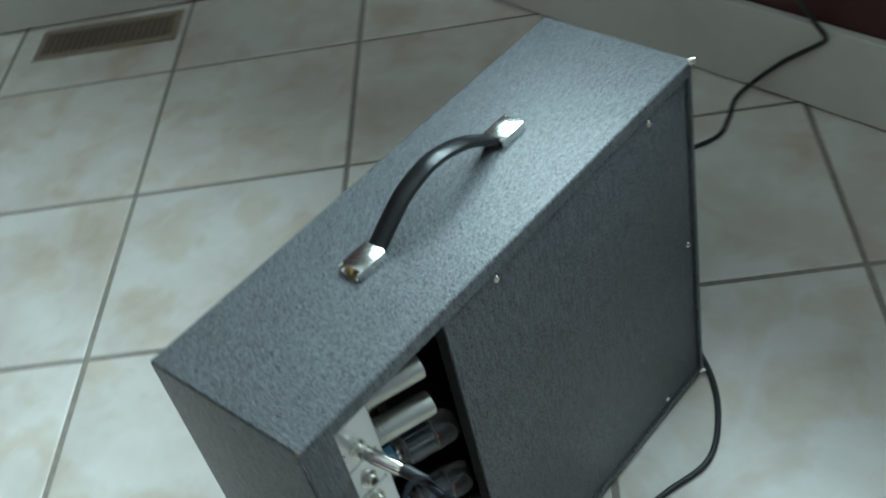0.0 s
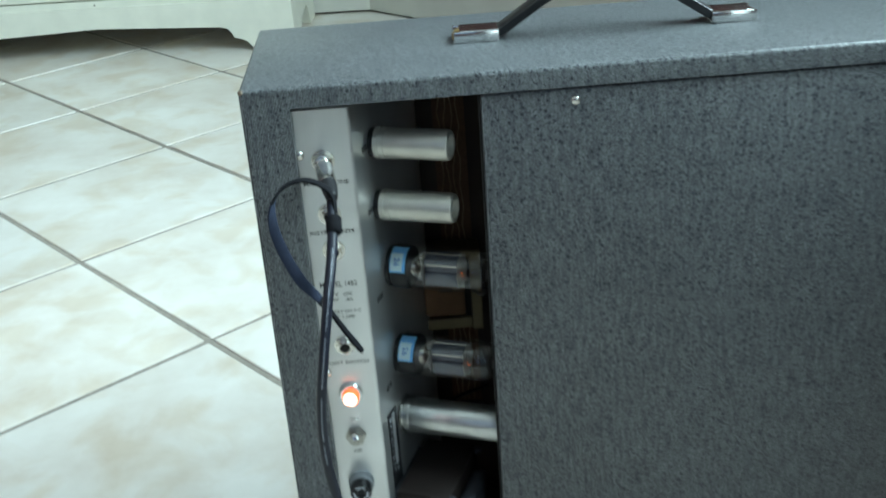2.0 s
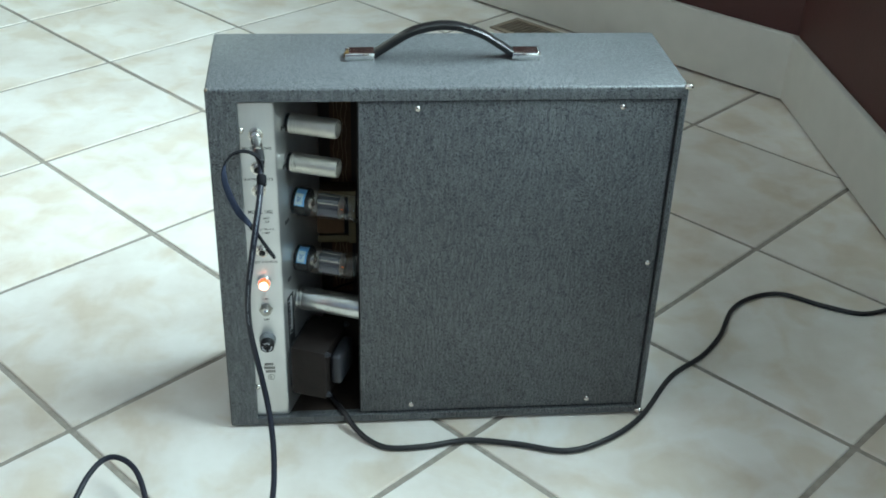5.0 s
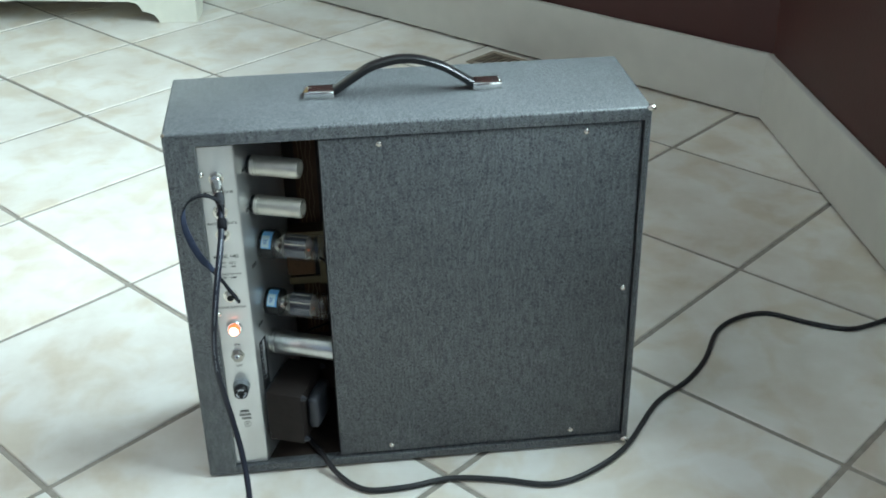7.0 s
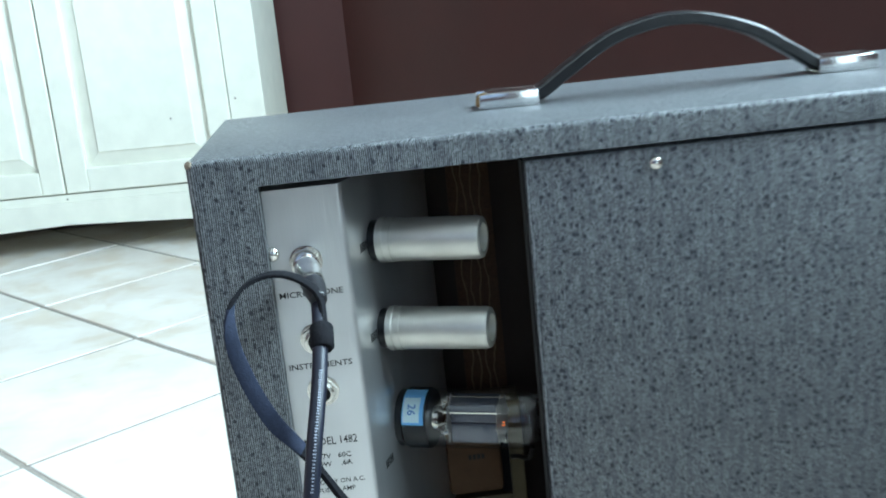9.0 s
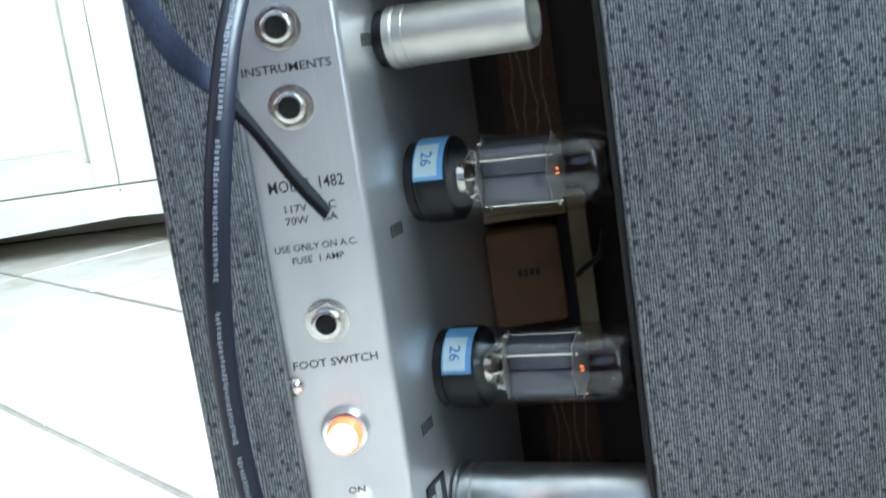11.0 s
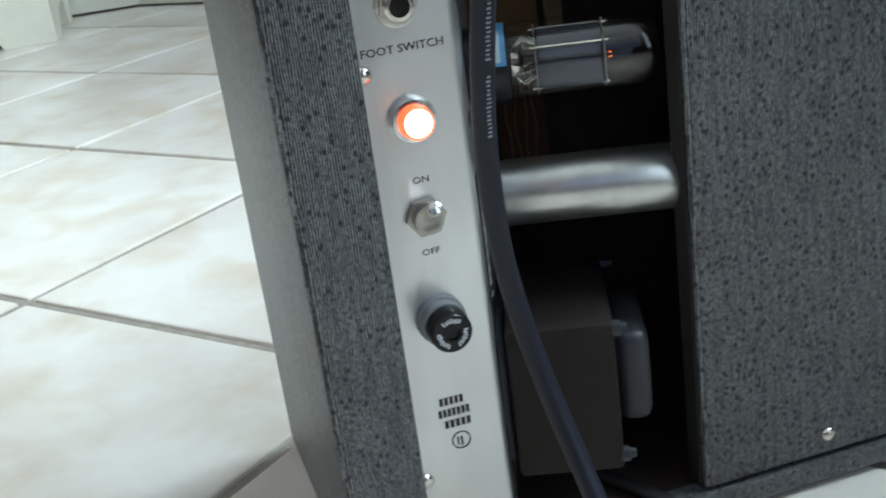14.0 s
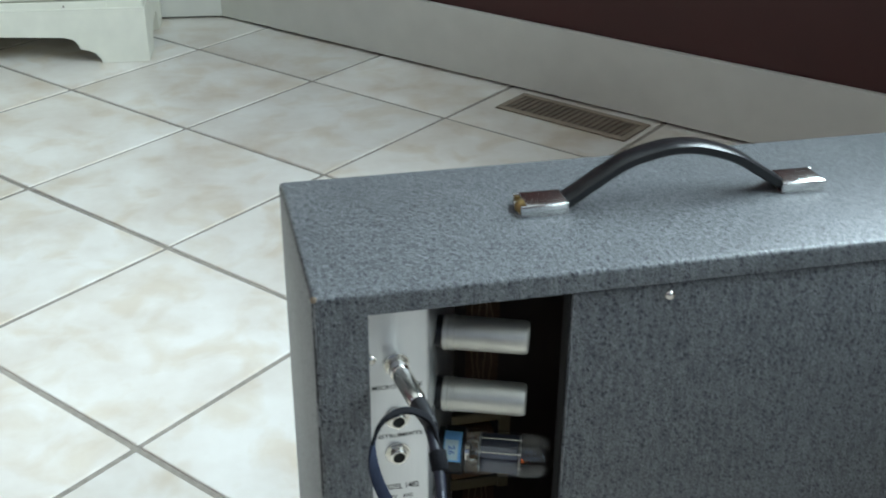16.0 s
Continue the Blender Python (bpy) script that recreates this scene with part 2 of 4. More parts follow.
VENT = material("brown_register_metal", (0.20, 0.16, 0.12), 0.5, 0.3, spread=0.2, scale=60, bump=0.08)
BAREWOOD = material("bare_wood", (0.22, 0.17, 0.12), 0.8, spread=0.25, scale=200, bump=0.1)
GREYPLASTIC = material("grey_plastic_collar", (0.16, 0.17, 0.18), 0.45, spread=0.1, bump=0.03)
CANBRIGHT = material("bright_can_metal", (0.66, 0.66, 0.64), 0.36, 1.0, spread=0.14, scale=90, bump=0.03, coarse=60)
YELLOWWIRE = material("yellow_wire", (0.45, 0.30, 0.10), 0.6, spread=0.15, bump=0)
BROWNCLOTH = material("brown_grille_cloth", (0.085, 0.040, 0.020), 0.8, spread=0.4, scale=700, bump=0.3, bump_scale=900)
BRASS = material("tarnished_brass", (0.32, 0.22, 0.09), 0.4, 0.8, spread=0.3, scale=200, bump=0.1)
KNOBWELL = material("knob_wood_and_well_shade", (0.10, 0.045, 0.025), 0.4, spread=0.2, bump=0.05)
VENTRIM = material("tan_register_rim", (0.33, 0.27, 0.205), 0.55, 0.2, spread=0.15, scale=60, bump=0.08)
DARK = material("near_black", (0.01, 0.009, 0.008), 0.9, spread=0.2, bump=0)

# ---- builders ----


def part(name, bm, mat, parent=None, label="", smooth=False):
    me = bpy.data.meshes.new(name)
    bmesh.ops.recalc_face_normals(bm, faces=bm.faces)
    if smooth:
        for fc in bm.faces:
            fc.smooth = True
        for e in bm.edges:
            if len(e.link_faces) == 2 and e.calc_face_angle(0) > 0.7:
                e.smooth = False
    bm.to_mesh(me)
    bm.free()
    me.materials.append(mat)
    ob = new(name, me)
    if parent:
        ob.parent = parent
    if label:
        tagged(ob, label)
    return ob


def thing(name, label, category, kind="", group=""):
    return tagged(new(name), label, category, group, kind)


def box(bm, x0, x1, y0, y1, z0, z1, bevel=0.0, seg=2, m=None):
    made = bmesh.ops.create_cube(bm, size=1, matrix=Matrix.Translation(((x0 + x1) / 2, (y0 + y1) / 2, (z0 + z1) / 2)) @ Matrix.Diagonal((x1 - x0, y1 - y0, z1 - z0, 1)))
    vs = made["verts"]
    if bevel:
        es = list({e for v in vs for e in v.link_edges})
        vs = bmesh.ops.bevel(bm, geom=es, offset=bevel, segments=seg, affect="EDGES", profile=0.5)["verts"] + [v for v in vs if v.is_valid]
    if m:
        bmesh.ops.transform(bm, matrix=m, verts=list({v for v in vs if v.is_valid}))
    return bm


def boxed(*a, **k):
    return box(bmesh.new(), *a, **k)


def turned(bm, profile, base, axis, seg=28, loop=False):
    """A body of revolution: profile of (distance along the axis, radius) from base."""
    axis = Vector(axis).normalized()
    q = axis.to_track_quat("Z", "Y").to_matrix()
    rings = []
    for h, r in profile:
        if r < 1e-6:
            rings.append([bm.verts.new(Vector(base) + axis * h)])
        else:
            rings.append([bm.verts.new(Vector(base) + q @ Vector((r * math.cos(a), r * math.sin(a), h))) for a in (2 * math.pi * k / seg for k in range(seg))])
    for a, b in zip(rings, rings[1:] + (rings[:1] if loop else [])):
        for k in range(seg):
            f = [a[k % len(a)], a[(k + 1) % len(a)], b[(k + 1) % len(b)], b[k % len(b)]]
            f = list(dict.fromkeys(f))
            if len(f) > 2:
                bm.faces.new(f)
    for ring in (rings[0], rings[-1]):
        if len(ring) > 2 and not loop:
            bm.faces.new(ring)
    return bm


def lathe(profile, base, axis, seg=28, loop=False):
    return turned(bmesh.new(), profile, base, axis, seg, loop)


def spline(points, steps=10):
    """Points on a smooth curve through the given ones."""
    p = [Vector(q) for q in points]
    p = [2 * p[0] - p[1], *p, 2 * p[-1] - p[-2]]
    out = []
    for a, b, c, d in zip(p, p[1:], p[2:], p[3:]):
        for k in range(steps):
            t = k / steps
            out.append(0.5 * (2 * b + (c - a) * t + (2 * a - 5 * b + 4 * c - d) * t * t + (3 * b - a - 3 * c + d) * t**3))
    return out + [p[-2]]


def sweep(bm, path, radius, seg=12):
    """A round cord along a path."""
    side = None
    rings = []
    for k, p in enumerate(path):
        d = (path[min(k + 1, len(path) - 1)] - path[max(k - 1, 0)]).normalized()
        side = (side - d * side.dot(d)).normalized() if side else d.orthogonal().normalized()
        up = d.cross(side)
        rings.append([bm.verts.new(p + radius * (math.cos(a) * side + math.sin(a) * up)) for a in (2 * math.pi * i / seg for i in range(seg))])
    for a, b in zip(rings, rings[1:]):
        for i in range(seg):
            bm.faces.new((a[i], a[(i + 1) % seg], b[(i + 1) % seg], b[i]))
    bm.faces.new(rings[0]), bm.faces.new(rings[-1])
    return bm


def ribbon(bm, path, widths, thick):
    """A flat strap along a path; widths: its half-width vectors, one for each point."""
    rings = []
    for k, p in enumerate(path):
        d = (path[min(k + 1, len(path) - 1)] - path[max(k - 1, 0)]).normalized()
        w = widths[k]
        n = d.cross(w).normalized() * thick / 2
        rings.append([bm.verts.new(p + w + n), bm.verts.new(p + w * 0.85 + n * 1.4), bm.verts.new(p - w * 0.85 + n * 1.4), bm.verts.new(p - w + n),
                      bm.verts.new(p - w - n), bm.verts.new(p - w * 0.85 - n * 1.4), bm.verts.new(p + w * 0.85 - n * 1.4), bm.verts.new(p + w - n)])
    for a, b in zip(rings, rings[1:]):
        for i in range(8):
            bm.faces.new((a[i], a[(i + 1) % 8], b[(i + 1) % 8], b[i]))
    bm.faces.new(rings[0]), bm.faces.new(rings[-1])
    return bm


def lettering(name, text, height, m, mat, parent, squeeze=1.0):
    """Printed words as a thin mesh; m puts their centre and plane."""
    cu = bpy.data.curves.new(name, "FONT")
    cu.body, cu.size, cu.align_x, cu.align_y, cu.extrude = text, height / 0.7, "CENTER", "CENTER", 0.00006
    cu.space_line, cu.resolution_u = 0.95, 2
    cu.offset = height * 0.012
    tmp = new(name, cu)
    me = bpy.data.meshes.new_from_object(tmp)
    bpy.data.objects.remove(tmp)
    me.transform(m @ Matrix.Diagonal((squeeze, 1, 1, 1)))
    me.materials.clear()
    me.materials.append(mat)
    ob = new(name, me)
    ob.parent = parent
    return ob


# ---- the room ----
GRID = radians(40.2)
E1, E2 = Vector((math.cos(GRID), math.sin(GRID), 0)), Vector((-math.sin(GRID), math.cos(GRID), 0))
PITCH_1, PITCH_2 = 0.3225, 0.327
WALL_C = CORNER_OUT + EAST_DIR * 3.5
WALL_A = CORNER_IN + Vector((-0.9965, 0.0837, 0)) * 2.04
HIGH = 2.5


def slab(p, q, z0, z1, thick, out, bevel=0.0, ext0=0.0, ext1=0.0):
    """An upright slab from p to q that grows to the side out (+1: to the right of the way)."""
    d = (q - p).normalized()
    p, q = p - d * ext0, q + d * ext1
    n = Vector((d.y, -d.x, 0)) * out
    ln = (q - p).length
    bm = bmesh.new()
    box(bm, 0, ln, 0, thick, z0, z1, bevel)
    m = Matrix((( d.x, n.x, 0, p.x), (d.y, n.y, 0, p.y), (0, 0, 1, 0), (0, 0, 0, 1)))
    bmesh.ops.transform(bm, matrix=m, verts=bm.verts)
    return bm


def wall(name, p, q, label, mat, ext0=0.0, ext1=0.0):
    return tagged(part(name, slab(p, q, 0, HIGH, 0.12, -1, 0, ext0, ext1), mat), label, "wall", kind="structure")


def joined(pieces):
    bm = bmesh.new()
    for piece in pieces:
        me = bpy.data.meshes.new("tmp")
        piece.to_mesh(me), piece.free()
        bm.from_mesh(me)
        bpy.data.meshes.remove(me)
    return bm


def window_wall(name, p, q, openings, ext1=0.0):
    """A wall with window openings, each (middle along it, width, bottom, top)."""
    d = (q - p).normalized()
    n = Vector((d.y, -d.x, 0))
    pieces, last = [], p
    for mid, w, z0, z1 in openings:
        a, b = p + d * (mid - w / 2), p + d * (mid + w / 2)
        pieces += [slab(last, a, 0, HIGH, 0.12, -1), slab(a, b, 0, z0, 0.12, -1), slab(a, b, z1, HIGH, 0.12, -1)]
        last = b
    pieces.append(slab(last, q, 0, HIGH, 0.12, -1, 0, 0, ext1))
    tagged(part(name, joined(pieces), MAROON), "dark maroon painted wall above white skirting", "wall", kind="structure")
    for k, (mid, w, z0, z1) in enumerate(openings):
        a, b = p + d * (mid - w / 2), p + d * (mid + w / 2)
        win = tagged(part("window_%d" % (k + 1), joined([slab(a, b, z0 + 0.04, z0 + 0.08, 0.05, -1, 0.002), slab(a, b, z1 - 0.04, z1, 0.05, -1, 0.002)]), WHITE), "white window with a deep sill", "window", kind="structure")
        part("window_frame", joined([slab(a, a + d * 0.04, z0 + 0.08, z1 - 0.04, 0.05, -1, 0.002), slab(b - d * 0.04, b, z0 + 0.08, z1 - 0.04, 0.05, -1, 0.002)]), WHITE, win)
        part("window_sill", slab(a + n * 0.04, b + n * 0.04, z0, z0 + 0.035, 0.12, -1, 0.004), WHITE, win)


wall("wall_north", WALL_A, CORNER_IN, "dark maroon painted wall above white skirting", MAROON, 0, 0.12)
wall("wall_angled", CORNER_IN, CORNER_OUT, "dark maroon painted wall above white skirting", MAROON)
window_wall("wall_east", CORNER_OUT, WALL_C, WINDOWS, 0.1)


def skirting(p, q, e0=0.0, e1=0.0):
    tagged(part("baseboard", slab(p, q, 0.0045, 0.134, 0.014, 1, 0.0025, e0, e1), WHITE), "tall white painted wooden skirting board", "baseboard", kind="structure")


skirting(WALL_A, CORNER_IN, 0, 0)
skirting(CORNER_IN, CORNER_OUT, 0, 0.006)
skirting(CORNER_OUT, WALL_C, 0.0, 0)

# plain unseen walls added to close the room, dark to limit bounce, with the two openings that let the daylight in
XW, YS = -1.9, -2.6


def wall_with_opening(name, along, at, lo, hi, o0, o1, z0, z1):
    bm = bmesh.new()
    for a, b, c, d in ((lo, o0, 0, HIGH), (o1, hi, 0, HIGH), (o0, o1, 0, z0), (o0, o1, z1, HIGH)):
        if b > a and d > c:
            if along == "y":
                box(bm, at - 0.12, at, a, b, c, d)
            else:
                box(bm, a, b, at - 0.12, at, c, d)
    tagged(part(name, bm, MAROON), "unseen added wall, maroon to limit bounce, with a wide window opening", "wall", kind="structure")


wall_with_opening("wall_west", "y", XW, YS - 0.12, 2.5, -1.55, 0.45, 0.9, 2.15)
wall_with_opening("wall_south", "x", YS, XW, 0.95, -1.45, 0.35, 0.9, 2.25)
ceil = bmesh.new()
box(ceil, XW - 0.1, 1.4, YS - 0.1, 2.5, HIGH, HIGH + 0.1)
tagged(part("ceiling", ceil, PLASTER), "plain white plastered ceiling", "ceiling", kind="structure")
base = boxed(XW - 0.1, 1.4, YS - 0.1, 2.5, -0.12, -0.0025)
floor = tagged(part("floor", base, GROUT), "cream ceramic tile floor with recessed tan grout", "floor", kind="structure")

# ---- the amplifier ----
W, D, H = 0.49, 0.160, 0.426
amp = thing("guitar_amplifier", "vintage charcoal cloth-covered guitar amplifier with open back, standing on tiles", "amplifier")


def shell():
    bm = bmesh.new()

    def ring(x0, x1, z0, z1, y):
        return [bm.verts.new(c) for c in ((x0, y, z0), (x1, y, z0), (x1, y, z1), (x0, y, z1))]

    ob_, ib = ring(0, W, 0.002, H, 0), ring(0.031, 0.4830, 0.0125, 0.4120, 0)
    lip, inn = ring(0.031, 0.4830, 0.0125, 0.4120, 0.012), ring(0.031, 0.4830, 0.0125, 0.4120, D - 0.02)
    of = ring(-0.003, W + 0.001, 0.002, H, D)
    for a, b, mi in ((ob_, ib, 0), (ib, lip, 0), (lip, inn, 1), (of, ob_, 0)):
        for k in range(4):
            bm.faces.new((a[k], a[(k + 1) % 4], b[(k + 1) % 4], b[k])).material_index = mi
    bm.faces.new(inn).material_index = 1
    bm.faces.new(of)
    outer = [e for e in bm.edges if all(v in ob_ or v in of for v in e.verts)]
    bmesh.ops.bevel(bm, geom=outer, offset=0.003, segments=3, affect="EDGES", profile=0.5)
    return bm


body = part("cabinet_shell", shell(), CLOTH, amp, smooth=True)
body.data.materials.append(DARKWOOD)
back = part("back_panel", boxed(0.1512, 0.4812, 0.0025, 0.0150, 0.0145, 0.4102, 0.002), CLOTH, amp, "removable cloth-covered back panel held by screws", smooth=True)
# near-black strip paints the shade on the panel's dark left edge
part("panel_edge_shade", boxed(0.1500, 0.1514, 0.0048, 0.0150, 0.0148, 0.4100, 0.0005), DARK, back, "dark edge of the panel, its shade painted near black")


def screw(x, y, z, r, parent, mat=NICKEL):
    bm = lathe([(0, r), (r * 0.25, r), (r * 0.6, r * 0.7), (r * 0.75, 0)], (x, y, z), (0, -1, 0), 14)
    return part("screw", bm, mat, parent, smooth=True)


for x, z in ((0.2115, 0.4025), (0.423, 0.4025), (0.4725, 0.214), (0.421, 0.0245), (0.2105, 0.0245)):
    screw(x, 0.0025, z, 0.0033, back)

# a tack at each worn corner and the bare wood that shows there
for x, y, z, r in ((0.489, 0.0, 0.4250, 0.0034), (0.4865, -0.001, 0.0065, 0.0040)):
    part("corner_glide", lathe([(-0.003, r), (0.0015, r), (0.0035, r * 0.6), (0.0042, 0)], (x, y, z), (0.5, -0.8, 0.3), 14), NICKEL, amp, "small bright metal glide tack", smooth=True)
part("worn_corner", lathe([(-0.002, 0.0020), (0.0004, 0.0019), (0.0009, 0.0)], (0.0014, 0.0014, 0.4246), (-0.6, -0.7, 0.5), 9), BAREWOOD, amp, "bare wood showing through the worn cloth corner")

# the sloping chassis: printed strip towards the back, valves on its slanted side
SLOPE = radians(20)
OUT, DEEP = Vector((math.cos(SLOPE), -math.sin(SLOPE), 0)), Vector((math.sin(SLOPE), math.cos(SLOPE), 0))
FOOT = Vector((0.067, 0.006, 0))


def on_side(a, s, z):
    """A place a metres out from the slanted side, s metres deep along it."""
    return FOOT + OUT * a + DEEP * s + Vector((0, 0, z))


SIDE = Matrix(((OUT.x, DEEP.x, 0, FOOT.x), (OUT.y, DEEP.y, 0, FOOT.y), (0, 0, 1, 0), (0, 0, 0, 1)))


def chassis_mesh():
    bm = bmesh.new()
    plan = [(0.0312, 0.006), (0.067, 0.006), (0.067 + 0.115 * math.tan(SLOPE), 0.121), (0.0312, 0.121)]
    lo, hi = [[bm.verts.new((x, y, z)) for x, y in plan] for z in (0.0135, 0.4085)]
    bm.faces.new(lo), bm.faces.new(hi)
    for k in range(4):
        bm.faces.new((lo[k], lo[(k + 1) % 4], hi[(k + 1) % 4], hi[k]))
    bend = [e for e in bm.edges if all(v in (lo[1], hi[1]) for v in e.verts)]
    bmesh.ops.bevel(bm, geom=bend, offset=0.0022, segments=4, affect="EDGES", profile=0.5)
    return bm


chassis = part("chassis", chassis_mesh(), ALU, amp, "bare brushed aluminium chassis with printed control strip", smooth=True)
FACE = 0.0058
for x, z in ((0.0325, 0.379), (0.0325, 0.216), (0.0325, 0.055)):
    screw(x, FACE, z, 0.0034, chassis)


def hexagon(bm, x, z, y0, y1, r, turn=0.0):
    rings = [[bm.verts.new((x + r * math.cos(turn + k * math.pi / 3), y, z + r * math.sin(turn + k * math.pi / 3))) for k in range(6)] for y in (y0, y1)]
    bm.faces.new(rings[0]), bm.faces.new(rings[1])
    for k in range(6):
        bm.faces.new((rings[0][k], rings[0][(k + 1) % 6], rings[1][(k + 1) % 6], rings[1][k]))
    return bm


def jack(x, z, turn):
    body = part("jack_socket", lathe([(0, 0.0076), (0.0008, 0.0076), (0.0009, 0.0068), (0.0009, 0.0)], (x, FACE, z), (0, -1, 0)), NICKEL, chassis, "nickel jack socket with hexagonal nut", smooth=True)
    part("hex_nut", hexagon(bmesh.new(), x, z, FACE - 0.0009, FACE - 0.003, 0.0069, turn), NICKEL, body)
    part("bushing", lathe([(0.003, 0.0052), (0.0052, 0.0050), (0.0055, 0.0046), (0.0055, 0.0036), (0.0030, 0.0034)], (x, FACE, z), (0, -1, 0)), NICKEL, body, smooth=True)
    # near-black disc stands in for the shade inside the bore
    part("socket_hole_shade", lathe([(0.0040, 0.0035), (0.0041, 0)], (x, FACE, z), (0, -1, 0)), DARK, body)
    return body


for z, turn in ((0.374, 0.3), (0.3365, 0.5), (0.3105, 0.15), (0.2375, 0.4)):
    jack(0.0475, z, turn)

lamp_body = part("pilot_lamp", lathe([(0, 0.0086), (0.0015, 0.0086), (0.004, 0.0076), (0.0042, 0.0062), (0.0030, 0.0060)], (0.0475, FACE, 0.198), (0, -1, 0)), CHROME, chassis, "lit orange pilot lamp in a chrome bezel", smooth=True)
part("jewel", lathe([(0.002, 0.0061), (0.0070, 0.0060), (0.0090, 0.0057), (0.0102, 0.0050), (0.0098, 0.0046), (0.0080, 0.0)], (0.0475, FACE, 0.198), (0, -1, 0)), JEWEL, lamp_body, "glowing orange jewel", smooth=True)
part("jewel_core", lathe([(0.0085, 0.0050), (0.0103, 0.0050), (0.0113, 0.0036), (0.0118, 0.0016), (0.0119, 0)], (0.0473, FACE, 0.1984), (0, -1, 0)), JEWELCORE, lamp_body, "white-hot middle of the jewel", smooth=True)

toggle = part("toggle_switch", hexagon(bmesh.new(), 0.0475, 0.162, FACE, FACE - 0.0025, 0.0076, 0.1), DULLNICKEL, chassis, "nickel toggle switch set to on")
part("bushing", lathe([(0.0025, 0.0056), (0.0060, 0.0054), (0.0062, 0.0035), (0.0045, 0.0)], (0.0475, FACE, 0.162), (0, -1, 0)), DULLNICKEL, toggle, smooth=True)
part("lever", lathe([(0, 0.0017), (0.006, 0.0020), (0.0105, 0.0027), (0.0125, 0.0022), (0.0132, 0)], (0.0475, FACE - 0.004, 0.1622), (0.04, -0.82, 0.57), 14), CHROME, toggle, smooth=True)

fuse = part("fuse_holder", lathe([(0, 0.0094), (0.003, 0.0094), (0.0034, 0.0086), (0.0080, 0.0086), (0.0082, 0.0080)], (0.0475, FACE, 0.1215), (0, -1, 0)), GREYPLASTIC, chassis, "round fuse holder with black screw cap", smooth=True)
part("fuse_cap", lathe([(0.0080, 0.0080), (0.0150, 0.0077), (0.0158, 0.0070), (0.0158, 0.0030), (0.0145, 0.0027), (0.0145, 0)], (0.0475, FACE, 0.1215), (0, -1, 0)), BLACK, fuse, "black bakelite cap with worn pale marking", smooth=True)
for k in range(3):
    bm = bmesh.new()
    for j in range(-3, 4):
        a = 2 * math.pi * k / 3 + 0.21 * j + math.pi / 2
        box(bm, -0.00036, 0.00030, -0.00016, 0, -0.0010 + 0.0003 * (j % 2), 0.0010 - 0.0002 * (j % 3), m=Matrix.Translation((0.0475 + 0.0050 * math.cos(a), FACE - 0.0158, 0.1215 + 0.0050 * math.sin(a))) @ Matrix.Rotation(math.pi / 2 - a, 4, "Y"))
    part("marking", bm, PALEPRINT, fuse)


def printed(text, z, height, squeeze=1.0):
    return lettering("inscription", text, height, pose(0.0478, FACE + 0.0001, z, 90, 0, 0), INK, chassis, squeeze)


printed("MICROPHONE", 0.3585, 0.0028, 1.15)
printed("INSTRUMENTS", 0.3232, 0.0028, 1.15)
printed("MODEL 1482", 0.2845, 0.0040, 0.80)
printed("117V   60C", 0.2768, 0.0026, 1.05)
printed("70W    .6A", 0.2727, 0.0026, 1.05)
printed("USE ONLY ON A.C.", 0.2635, 0.0023, 1.0)
printed("FUSE  1 AMP", 0.2592, 0.0023, 1.0)
printed("FOOT SWITCH", 0.2228, 0.0028, 1.1)
printed("ON", 0.1755, 0.0024, 1.15)
printed("OFF", 0.1480, 0.0024, 1.15)


def bars(bm, x0, x1, z, h, n, gap=0.25, y=FACE):
    step = (x1 - x0) / n
    for k in range(n):
        box(bm, x0 + k * step, x0 + (k + 1 - gap) * step, y - 0.00012, y + 0.0001, z - h / 2, z + h / 2)
    return bm


marks = bmesh.new()
for x0, x1, z, n in ((0.0425, 0.0525, 0.0865, 5), (0.0415, 0.0545, 0.0815, 7), (0.0435, 0.0545, 0.0765, 5)):
    bars(marks, x0, x1, z, 0.0032, n, 0.3)
part("maker_bars", marks, INK, chassis, "three rows of black printed bars")
seal = bmesh.new()
for k in range(28):
    a = 2 * math.pi * k / 28
    box(seal, -0.0005, 0.0005, -0.00012, 0.0001, -0.0002, 0.0002, m=Matrix.Translation((0.0492 + 0.0036 * math.cos(a), FACE, 0.0685 + 0.0036 * math.sin(a))) @ Matrix.Rotation(math.pi / 2 - a, 4, "Y"))
box(seal, 0.0475, 0.0482, FACE - 0.00012, FACE, 0.0668, 0.0702), box(seal, 0.0490, 0.0497, FACE - 0.00012, FACE, 0.0662, 0.0702)
part("seal_mark", seal, INK, chassis, "small round printed mark")

# tube-type prints and the rating plate on the slanted side
for s, z in ((0.020, 0.3735), (0.020, 0.3285), (0.020, 0.262), (0.020, 0.1885)):
    bm = bmesh.new()
    for k in range(5):
        box(bm, -0.0002, 0.0001, s + 0.0022 * (k - 2), s + 0.0022 * (k - 2) + 0.0014, z - 0.0022, z + 0.0022, m=SIDE)
    part("valve_print", bm, INK, chassis)
plate = part("rating_plate", box(bmesh.new(), -0.0002, 0.0007, 0.011, 0.028, 0.104, 0.168, m=SIDE), BLACK, chassis, "black rating plate with a bare metal stripe and worn print")
part("bare_stripe", box(bmesh.new(), 0.0006, 0.0009, 0.0178, 0.0228, 0.122, 0.1665, m=SIDE), ALU, plate)
bm = bmesh.new()
